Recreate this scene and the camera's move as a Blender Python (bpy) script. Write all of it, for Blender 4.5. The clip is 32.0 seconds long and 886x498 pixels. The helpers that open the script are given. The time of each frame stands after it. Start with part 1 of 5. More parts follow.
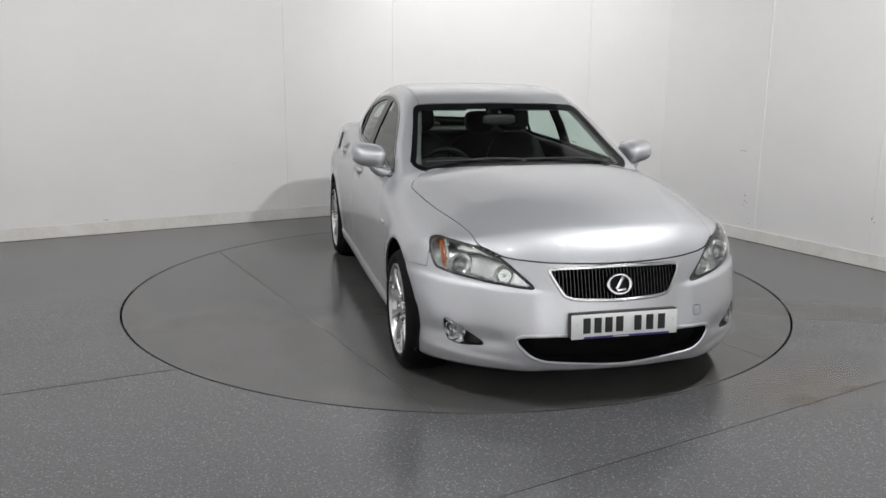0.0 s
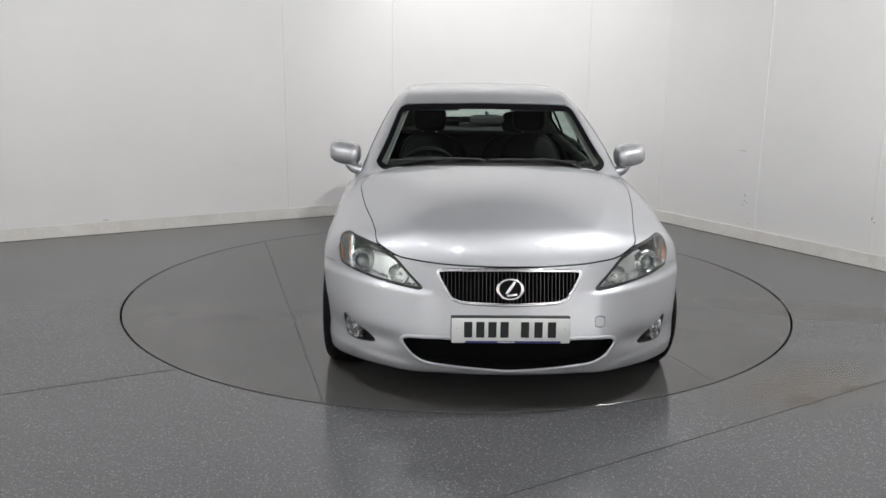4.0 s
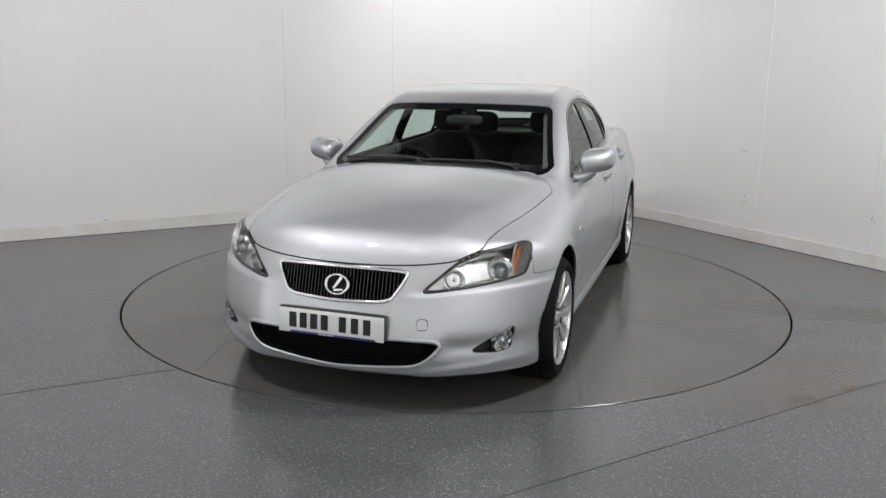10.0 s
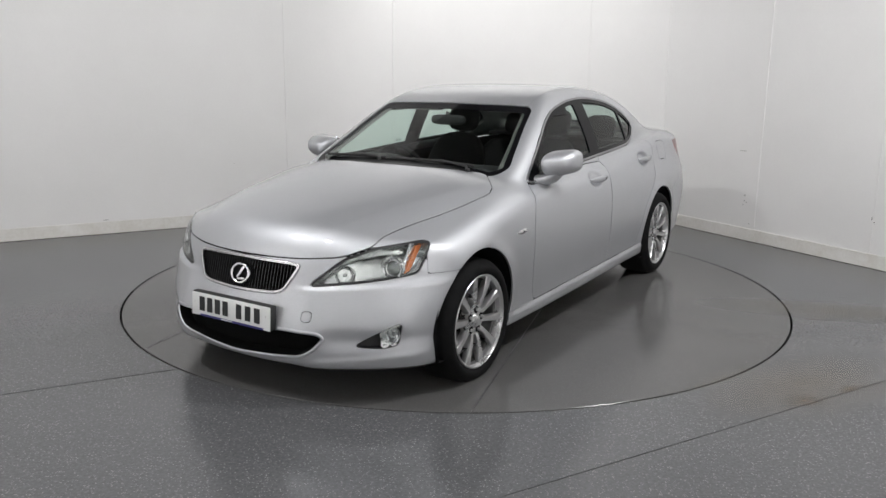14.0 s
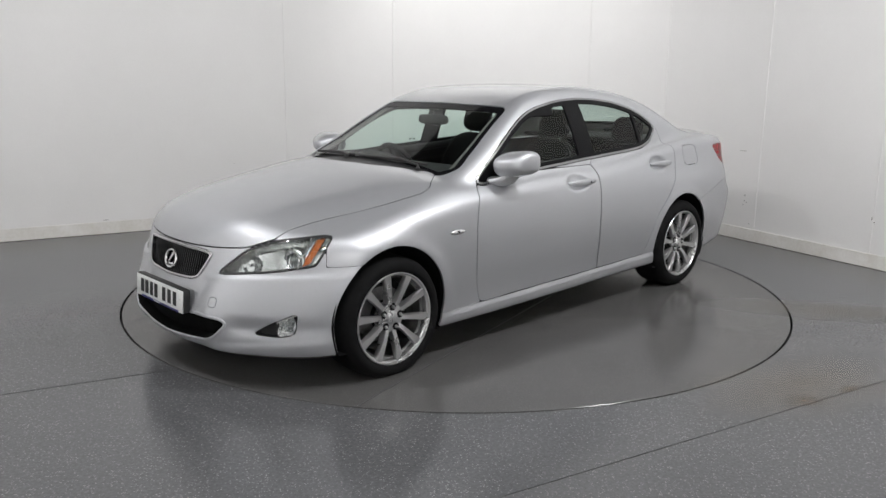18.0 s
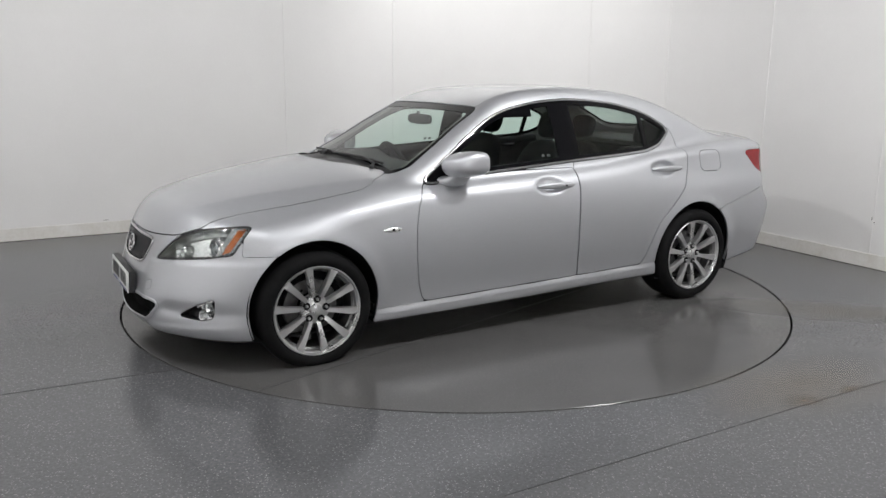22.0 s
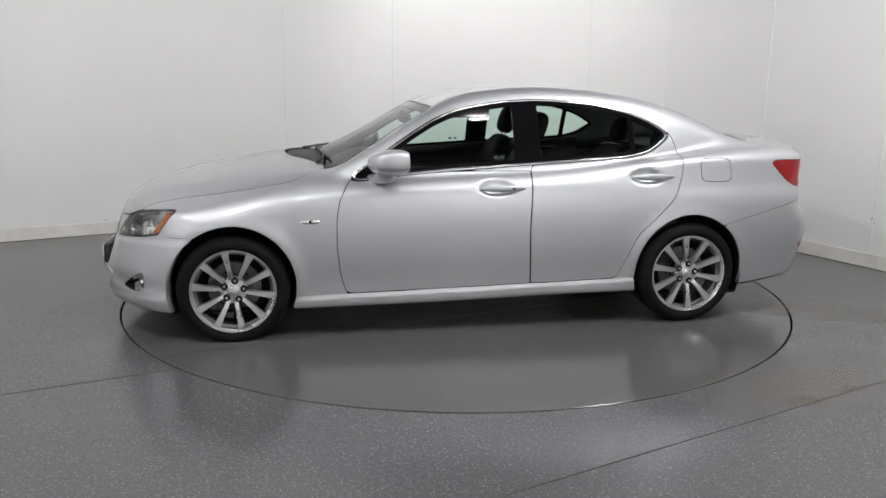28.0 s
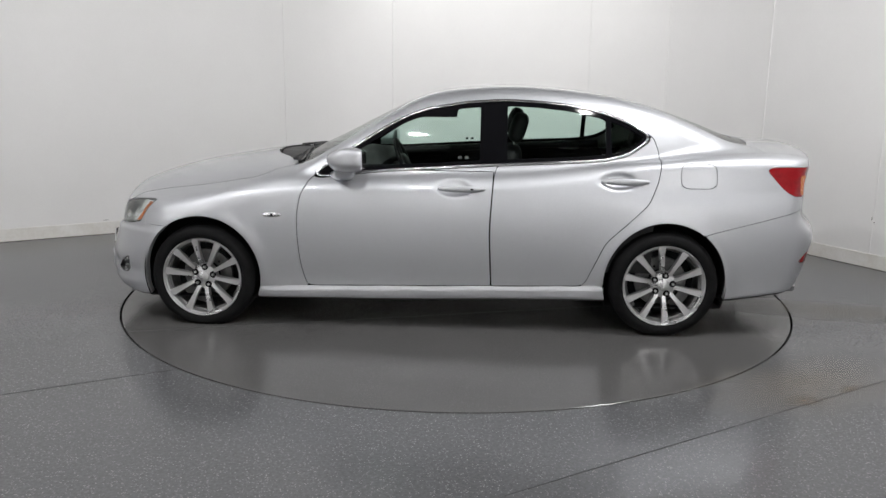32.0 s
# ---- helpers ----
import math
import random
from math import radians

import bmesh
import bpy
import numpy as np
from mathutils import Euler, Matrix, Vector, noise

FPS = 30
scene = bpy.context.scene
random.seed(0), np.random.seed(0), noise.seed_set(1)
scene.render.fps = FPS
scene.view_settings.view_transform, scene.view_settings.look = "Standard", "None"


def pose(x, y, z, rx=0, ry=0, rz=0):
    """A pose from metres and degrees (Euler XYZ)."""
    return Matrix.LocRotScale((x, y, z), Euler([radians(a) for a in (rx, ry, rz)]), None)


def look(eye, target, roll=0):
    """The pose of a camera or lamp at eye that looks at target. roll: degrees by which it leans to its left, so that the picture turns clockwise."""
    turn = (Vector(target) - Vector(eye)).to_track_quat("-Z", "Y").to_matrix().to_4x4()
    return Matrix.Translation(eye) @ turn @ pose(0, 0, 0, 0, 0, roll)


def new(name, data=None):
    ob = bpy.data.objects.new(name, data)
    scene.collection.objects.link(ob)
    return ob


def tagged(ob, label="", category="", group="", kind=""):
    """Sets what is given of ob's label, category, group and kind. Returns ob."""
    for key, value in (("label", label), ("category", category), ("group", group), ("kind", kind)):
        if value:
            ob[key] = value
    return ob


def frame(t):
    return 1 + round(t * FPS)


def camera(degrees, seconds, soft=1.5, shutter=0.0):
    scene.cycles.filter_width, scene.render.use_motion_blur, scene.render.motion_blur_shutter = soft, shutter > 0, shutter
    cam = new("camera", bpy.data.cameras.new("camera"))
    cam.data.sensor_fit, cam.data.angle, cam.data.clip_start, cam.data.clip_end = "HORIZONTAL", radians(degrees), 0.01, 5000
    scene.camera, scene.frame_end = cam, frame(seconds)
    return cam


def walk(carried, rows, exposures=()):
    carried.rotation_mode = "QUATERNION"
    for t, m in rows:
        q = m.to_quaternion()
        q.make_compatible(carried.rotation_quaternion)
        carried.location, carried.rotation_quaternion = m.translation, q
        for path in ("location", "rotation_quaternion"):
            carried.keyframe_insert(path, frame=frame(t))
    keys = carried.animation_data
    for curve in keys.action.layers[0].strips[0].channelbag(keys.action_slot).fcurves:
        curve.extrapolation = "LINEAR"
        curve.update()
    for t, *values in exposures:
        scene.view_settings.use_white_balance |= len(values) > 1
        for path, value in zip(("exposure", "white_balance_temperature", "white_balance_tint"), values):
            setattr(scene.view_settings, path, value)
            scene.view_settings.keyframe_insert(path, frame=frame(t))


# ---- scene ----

# ---------- camera ----------
cam = camera(57.852, 32.0)
EYE = (0.0, -5.645, 1.492)
VIEW = Matrix.Translation(EYE) @ Matrix.Rotation(radians(0.882), 4, "Z") @ Matrix.Rotation(radians(90 - 12.242), 4, "X") @ Matrix.Rotation(radians(0.566), 4, "Z")
walk(cam, [(0, VIEW), (32, VIEW)], exposures=[(0, 0.11), (32, 0.11)])

# ---------- plan ----------
RING = 2.258                 # radius of the turntable
OFF = Vector((0.107, 0.181, 0.0))   # middle of the wheelbase from the turntable's centre
ROOM = radians(30.3)         # turn of the room's walls
HEIGHT = 4.8


def heading(t):
    """Turn of the platform and the car at t seconds, in degrees."""
    return -128.574 - 3.3562 * (t - 16)


def plan(a, b):
    """From along the long wall, and in front of it, to the world."""
    c, s = math.cos(ROOM), math.sin(ROOM)
    return (1.234 + a * c + b * s, 4.357 + a * s - b * c)


# ---------- light ----------
world = bpy.data.worlds.new("world")
scene.world = world
world.use_nodes = True
world.node_tree.nodes["Background"].inputs[0].default_value = (0.8, 0.85, 0.9, 1)
world.node_tree.nodes["Background"].inputs[1].default_value = 0.05


def area(name, eye, target, power, sx, sy, color=(1, 0.995, 0.99)):
    d = bpy.data.lights.new(name, "AREA")
    d.shape, d.size, d.size_y, d.energy, d.color = "RECTANGLE", sx, sy, power, color
    ob = new(name, d)
    ob.matrix_world = look(eye, target)
    return ob


# studio panels hung round the platform on the camera's side, tilted at the car: x, y, z, watts, width, depth
AIM = (0.0, 0.2, 0.9)
LAMPS = [(x, y, 4.55, w, 0.20, 0.11) for x, y, w in ((2.95, -2.0, 116), (1.5, -3.1, 32), (-0.75, -4.2, 32), (-3.4, -2.2, 56), (-2.1, -3.2, 22))]
for lx, ly, lz, watts, wide, deep in LAMPS:
    eye = Vector((lx, ly, lz))
    area("panel_glow", eye + (Vector(AIM) - eye).normalized() * 0.05, AIM, watts, wide, deep)
# wall washers: one into the round corner, three added unseen so the white walls behind the camera throw fill light
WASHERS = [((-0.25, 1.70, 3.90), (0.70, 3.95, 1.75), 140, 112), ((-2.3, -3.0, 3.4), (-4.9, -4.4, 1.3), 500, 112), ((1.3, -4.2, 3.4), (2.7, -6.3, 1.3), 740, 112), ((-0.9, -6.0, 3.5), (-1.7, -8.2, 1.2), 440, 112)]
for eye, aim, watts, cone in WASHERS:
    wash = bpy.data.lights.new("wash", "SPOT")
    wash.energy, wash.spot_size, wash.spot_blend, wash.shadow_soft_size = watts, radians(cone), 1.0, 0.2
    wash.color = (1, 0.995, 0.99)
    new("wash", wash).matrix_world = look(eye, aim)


# ---------- materials ----------
def material(name, color, rough=0.5, metal=0.0, coat=0.0, spec=0.5):
    m = bpy.data.materials.new(name)
    m.use_nodes = True
    b = m.node_tree.nodes["Principled BSDF"]
    b.inputs["Base Color"].default_value = (*color, 1)
    b.inputs["Roughness"].default_value = rough
    b.inputs["Metallic"].default_value = metal
    b.inputs["Coat Weight"].default_value = coat
    b.inputs["Coat Roughness"].default_value = 0.04
    b.inputs["Specular IOR Level"].default_value = spec
    return m


def nd(m, kind, **props):
    n = m.node_tree.nodes.new(kind)
    for k, v in props.items():
        if k in ("data_type", "blend_type", "operation", "feature", "distance", "noise_dimensions", "wave_type", "bands_direction"):
            setattr(n, k, v)
        else:
            n.inputs[k.replace("_", " ")].default_value = v
    return n


def wire(m, a, ao, b, bi):
    m.node_tree.links.new(a.outputs[ao], b.inputs[bi])


def ramp(m, lo, hi, c0, c1):
    r = m.node_tree.nodes.new("ShaderNodeValToRGB")
    e = r.color_ramp.elements
    e[0].position, e[1].position = lo, hi
    e[0].color, e[1].color = (*c0, 1), (*c1, 1)
    return r


def varied(name, c0, c1, scale, rough=0.5, r1=None, fine=0.0, fscale=200.0, bump=0.0, metal=0.0, coat=0.0, spec=0.5):
    """Two-scale noise between two colours, with roughness and fine relief."""
    m = material(name, c0, rough, metal, coat, spec)
    b = m.node_tree.nodes["Principled BSDF"]
    tc = nd(m, "ShaderNodeTexCoord")
    n = nd(m, "ShaderNodeTexNoise", Scale=scale, Detail=5.0, Roughness=0.6)
    wire(m, tc, "Object", n, "Vector")
    r = ramp(m, 0.3, 0.7, c0, c1)
    wire(m, n, "Fac", r, "Fac")
    n2 = nd(m, "ShaderNodeTexNoise", Scale=fscale, Detail=2.0)
    wire(m, tc, "Object", n2, "Vector")
    out, osock = r, "Color"
    if fine:
        mix = nd(m, "ShaderNodeMixRGB", blend_type="OVERLAY", Fac=fine)
        wire(m, r, "Color", mix, "Color1")
        wire(m, n2, "Fac", mix, "Color2")
        out = mix
    wire(m, out, osock, b, "Base Color")
    if r1 is not None:
        mr = nd(m, "ShaderNodeMapRange", To_Min=rough, To_Max=r1)
        mr.inputs["From Min"].default_value, mr.inputs["From Max"].default_value = 0.3, 0.7
        wire(m, n, "Fac", mr, "Value")
        wire(m, mr, "Result", b, "Roughness")
    if bump:
        bp = nd(m, "ShaderNodeBump", Strength=bump, Distance=0.002)
        wire(m, n2, "Fac", bp, "Height")
        wire(m, bp, "Normal", b, "Normal")
    return m


def paint_material():
    m = material("silver_paint", (0.50, 0.51, 0.54), 0.42, 0.80, 1.0)
    b = m.node_tree.nodes["Principled BSDF"]
    tc = nd(m, "ShaderNodeTexCoord")
    v = nd(m, "ShaderNodeTexVoronoi", Scale=800.0)
    wire(m, tc, "Object", v, "Vector")
    r = ramp(m, 0.0, 1.0, (0.42, 0.43, 0.452), (0.60, 0.61, 0.638))
    wire(m, v, "Color", r, "Fac")
    wire(m, r, "Color", b, "Base Color")
    n = nd(m, "ShaderNodeTexNoise", Scale=3.0, Detail=4.0)
    wire(m, tc, "Object", n, "Vector")
    mr = nd(m, "ShaderNodeMapRange", To_Min=0.46, To_Max=0.52)
    wire(m, n, "Fac", mr, "Value")
    wire(m, mr, "Result", b, "Roughness")
    return m


def pane_material(name, tint, rough=0.0, ior=1.5):
    m = bpy.data.materials.new(name)
    m.use_nodes = True
    t = m.node_tree
    t.nodes.remove(t.nodes["Principled BSDF"])
    tr = nd(m, "ShaderNodeBsdfTransparent", Color=(*tint, 1))
    gl = nd(m, "ShaderNodeBsdfGlossy", Roughness=rough)
    lw = nd(m, "ShaderNodeLayerWeight", Blend=0.5)
    pw = nd(m, "ShaderNodeMath", operation="POWER")
    pw.inputs[1].default_value = 5.0
    wire(m, lw, "Facing", pw, 0)
    f0 = ((ior - 1) / (ior + 1)) ** 2
    fr = nd(m, "ShaderNodeMapRange", To_Min=f0, To_Max=0.95)
    wire(m, pw, "Value", fr, "Value")
    mx = nd(m, "ShaderNodeMixShader")
    wire(m, fr, "Result", mx, 0)
    wire(m, tr, "BSDF", mx, 1)
    wire(m, gl, "BSDF", mx, 2)
    wire(m, mx, "Shader", t.nodes["Material Output"], "Surface")
    return m


PAINT = paint_material()
CHROME = varied("chrome", (0.72, 0.72, 0.73), (0.8, 0.8, 0.81), 9, 0.08, 0.14, metal=1.0)
ALLOY = varied("alloy", (0.50, 0.50, 0.506), (0.58, 0.58, 0.586), 6, 0.25, 0.33, metal=0.82, coat=0.5)
WINDOW_TRIM = varied("window_trim_chrome", (0.34, 0.34, 0.35), (0.42, 0.42, 0.43), 9, 0.16, 0.24, metal=1.0)
SATIN = varied("satin_chrome", (0.66, 0.66, 0.67), (0.74, 0.74, 0.75), 9, 0.2, 0.28, metal=0.75)
RUBBER = varied("rubber", (0.006, 0.006, 0.0065), (0.011, 0.011, 0.0115), 14, 0.62, 0.75, fine=0.3, bump=0.1, spec=0.08)
BLACK = varied("black_plastic", (0.012, 0.012, 0.013), (0.022, 0.022, 0.023), 12, 0.42, 0.55, fine=0.3, fscale=300)
GLOSSBLACK = material("gloss_black", (0.005, 0.005, 0.006), 0.06, 0, 0.0, 0.10)
# near black, stands in for the shade in gaps, holes and hollows
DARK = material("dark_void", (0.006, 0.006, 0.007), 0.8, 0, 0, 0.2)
# steel of the brakes, also the darkened colour of the rim barrel
DISC = varied("brake_steel_barrel_shade", (0.10, 0.10, 0.10), (0.2, 0.2, 0.2), 20, 0.4, 0.5, metal=0.8)
TRIM = varied("cabin_trim", (0.010, 0.010, 0.011), (0.018, 0.018, 0.019), 8, 0.6, 0.7, fine=0.3, bump=0.1)
HEADLINER = varied("headliner", (0.19, 0.19, 0.18), (0.24, 0.24, 0.23), 15, 0.85, 0.9, fine=0.2)
LEATHER = varied("black_leather", (0.005, 0.005, 0.0055), (0.010, 0.010, 0.0105), 10, 0.5, 0.6, fine=0.3, bump=0.2, spec=0.12)
GLASS = pane_material("tinted_glass", (0.80, 0.91, 0.86), 0.0, 1.40)
REARGLASS = pane_material("dark_rear_glass", (0.74, 0.82, 0.78), 0.0, 1.45)
SCREEN = pane_material("windscreen_glass", (0.84, 0.93, 0.89))
LENS = pane_material("clear_lens", (0.93, 0.95, 0.95), 0.02, 1.45)
AMBER = varied("amber_lens", (0.42, 0.10, 0.02), (0.5, 0.14, 0.03), 60, 0.2, 0.3, coat=0.3)
RED = varied("red_lens", (0.20, 0.003, 0.006), (0.27, 0.006, 0.010), 25, 0.12, 0.16, coat=0.4, spec=0.3)
REFLECTOR = varied("lamp_reflector", (0.6, 0.61, 0.6), (0.76, 0.77, 0.76), 30, 0.08, 0.16, fscale=90, bump=0.6, metal=0.95)
PLATE = material("plate_white", (0.72, 0.73, 0.72), 0.35, 0, 0.3)
INK = material("plate_ink", (0.012, 0.013, 0.014), 0.4)
BLUE = material("plate_blue", (0.03, 0.03, 0.16), 0.4)
WALL = varied("white_wall_paint", (0.74, 0.735, 0.73), (0.79, 0.785, 0.78), 0.7, 0.55, 0.65, fine=0.06, fscale=60, bump=0.04)
SKIRT = varied("skirting_paint", (0.66, 0.64, 0.6), (0.76, 0.75, 0.73), 5, 0.5, 0.6, fine=0.15, fscale=40)
CEIL = varied("ceiling_paint", (0.05, 0.05, 0.052), (0.08, 0.08, 0.082), 2, 0.7, 0.8)


def floor_material(name, c0, c1, coarse, r0, r1, speck):
    """Speckled safety vinyl with scuffs."""
    m = material(name, c0, r0)
    b = m.node_tree.nodes["Principled BSDF"]
    tc = nd(m, "ShaderNodeTexCoord")
    n = nd(m, "ShaderNodeTexNoise", Scale=1.4, Detail=5.0, Roughness=0.6)
    wire(m, tc, "Object", n, "Vector")
    r = ramp(m, 0.0, 1.0, c0, c1)
    wire(m, n, "Fac", r, "Fac")
    v = nd(m, "ShaderNodeTexVoronoi", Scale=coarse)
    wire(m, tc, "Object", v, "Vector")
    sp = ramp(m, 0.12, 0.45, (1, 1, 1), (0, 0, 0))
    wire(m, v, "Distance", sp, "Fac")
    hue = ramp(m, 0.55, 0.75, (0, 0, 0), (1, 1, 1))
    wire(m, v, "Color", hue, "Fac")
    mul = nd(m, "ShaderNodeMixRGB", blend_type="MULTIPLY", Fac=1.0)
    wire(m, sp, "Color", mul, "Color1")
    wire(m, hue, "Color", mul, "Color2")
    add = nd(m, "ShaderNodeMixRGB", blend_type="ADD", Fac=speck)
    wire(m, r, "Color", add, "Color1")
    wire(m, mul, "Color", add, "Color2")
    # darker and lighter chips of the vinyl
    chip = nd(m, "ShaderNodeTexNoise", Scale=coarse * 0.6, Detail=3.0, Roughness=0.6)
    wire(m, tc, "Object", chip, "Vector")
    mott = nd(m, "ShaderNodeMixRGB", blend_type="OVERLAY", Fac=min(speck * 6, 0.5))
    wire(m, add, "Color", mott, "Color1")
    wire(m, chip, "Fac", mott, "Color2")
    out = mott
    wire(m, out, "Color", b, "Base Color")
    soft = nd(m, "ShaderNodeTexNoise", Scale=2.2, Detail=1.0)
    wire(m, tc, "Object", soft, "Vector")
    mr = nd(m, "ShaderNodeMapRange", To_Min=r0, To_Max=r1)
    wire(m, soft, "Fac", mr, "Value")
    wire(m, mr, "Result", b, "Roughness")
    return m


FLOOR = floor_material("vinyl_floor", (0.088, 0.090, 0.096), (0.107, 0.108, 0.113), 110, 0.17, 0.20, 0.17)
TABLE = floor_material("vinyl_platform", (0.074, 0.0733, 0.0727), (0.109, 0.1075, 0.1062), 220, 0.17, 0.21, 0.07)


def stain_material(name, color, amount):
    """A worn film on the floor: soft ragged edge, densest in the middle of a unit disc."""
    m = bpy.data.materials.new(name)
    m.use_nodes = True
    b = m.node_tree.nodes["Principled BSDF"]
    b.inputs["Base Color"].default_value = (*color, 1)
    b.inputs["Roughness"].default_value = 0.3
    tc = nd(m, "ShaderNodeTexCoord")
    ln = nd(m, "ShaderNodeVectorMath", operation="LENGTH")
    wire(m, tc, "Object", ln, 0)
    rag = nd(m, "ShaderNodeTexNoise", Scale=2.6, Detail=5.0, Roughness=0.65)
    wire(m, tc, "Object", rag, "Vector")
    ad = nd(m, "ShaderNodeMath", operation="ADD")
    wire(m, ln, "Value", ad, 0)
    wire(m, rag, "Fac", ad, 1)
    mr = nd(m, "ShaderNodeMapRange", To_Min=amount, To_Max=0.0)
    mr.inputs["From Min"].default_value, mr.inputs["From Max"].default_value = 0.45, 1.3
    wire(m, ad, "Value", mr, "Value")
    wire(m, mr, "Result", b, "Alpha")
    return m


STAIN = stain_material("brown_stain", (0.185, 0.156, 0.114), 0.45)
SPOT = stain_material("rust_spot", (0.140, 0.095, 0.058), 0.65)
SEAM = material("seam_weld", (0.05, 0.051, 0.053), 0.5)
SEAL = varied("dirty_sealant", (0.055, 0.046, 0.036), (0.13, 0.11, 0.085), 4, 0.7, 0.8, fine=0.3, fscale=40)
SCUFF = material("scuff_mark", (0.10, 0.095, 0.09), 0.7)
SMUDGE = material("wall_smudge", (0.52, 0.51, 0.50), 0.6)


# ---------- mesh tools ----------
def link(name, verts, faces, mat, parent=None, smooth=True, label=""):
    me = bpy.data.meshes.new(name)
    me.from_pydata([tuple(v) for v in verts], [], [tuple(f) for f in faces])
    me.materials.append(mat)
    me.validate()
    me.update()
    if smooth:
        me.shade_smooth()
    ob = new(name, me)
    ob.parent = parent
    if label:
        ob["label"] = label
    return ob


def part(name, bm, mat, parent, label="", smooth=True, angle=35):
    """One mesh object from a bmesh, under a thing or under a part."""
    bmesh.ops.recalc_face_normals(bm, faces=bm.faces)
    me = bpy.data.meshes.new(name)
    bm.to_mesh(me)
    bm.free()
    me.materials.append(mat)
    if smooth:
        me.shade_smooth()
        me.set_sharp_from_angle(angle=radians(angle))
    ob = new(name, me)
    ob.parent = parent
    if label:
        ob["label"] = label
    return ob


def box_bm(sx, sy, sz, m=Matrix(), bevel=0.0, seg=2, bm=None):
    bm = bm or bmesh.new()
    v = bmesh.ops.create_cube(bm, size=1.0, matrix=m @ Matrix.Diagonal((sx, sy, sz, 1)))["verts"]
    if bevel:
        e = list({e for w in v for e in w.link_edges})
        bmesh.ops.bevel(bm, geom=e, offset=bevel, segments=seg, affect="EDGES", profile=0.5)
    return bm


def lathe(profile, seg=64, m=Matrix(), bm=None, close=False):
    """Turns (radius, height) points about the local z axis."""
    bm = bm or bmesh.new()
    rings = []
    for r, h in profile:
        rings.append([bm.verts.new(m @ Vector((r * math.cos(2 * math.pi * i / seg), r * math.sin(2 * math.pi * i / seg), h))) for i in range(seg)])
    pairs = list(zip(rings, rings[1:])) + ([(rings[-1], rings[0])] if close else [])
    for a, b in pairs:
        for i in range(seg):
            j = (i + 1) % seg
            bm.faces.new((a[i], a[j], b[j], b[i]))
    return bm


def tube(points, radius, seg=8, bm=None, flat=1.0):
    """A rod along a line of points."""
    bm = bm or bmesh.new()
    pts = [Vector(p) for p in points]
    rings = []
    for i, p in enumerate(pts):
        d = (pts[min(i + 1, len(pts) - 1)] - pts[max(i - 1, 0)]).normalized()
        s = d.cross(Vector((0, 0, 1)))
        s = s.normalized() if s.length > 1e-4 else Vector((1, 0, 0))
        u = s.cross(d)
        r = radius(i / (len(pts) - 1)) if callable(radius) else radius
        rings.append([bm.verts.new(p + s * r * math.cos(2 * math.pi * k / seg) + u * r * flat * math.sin(2 * math.pi * k / seg)) for k in range(seg)])
    for a, b in zip(rings, rings[1:]):
        for k in range(seg):
            j = (k + 1) % seg
            bm.faces.new((a[k], a[j], b[j], b[k]))
    bm.faces.new(rings[0])
    bm.faces.new(rings[-1])
    return bm


# ---------- the room ----------
def setting(ob, label):
    return tagged(ob, label=label, kind="structure")


def wall_line():
    """The inside line of the two walls and the round corner, with its length from the first joint."""
    R = 1.95
    out = [(-9.0, 0.0), (-R, 0.0)]
    for i in range(1, 25):
        a = math.pi / 2 * i / 24
        out.append((-R + R * math.sin(a), R - R * math.cos(a)))
    return out + [(0.0, 9.5)]


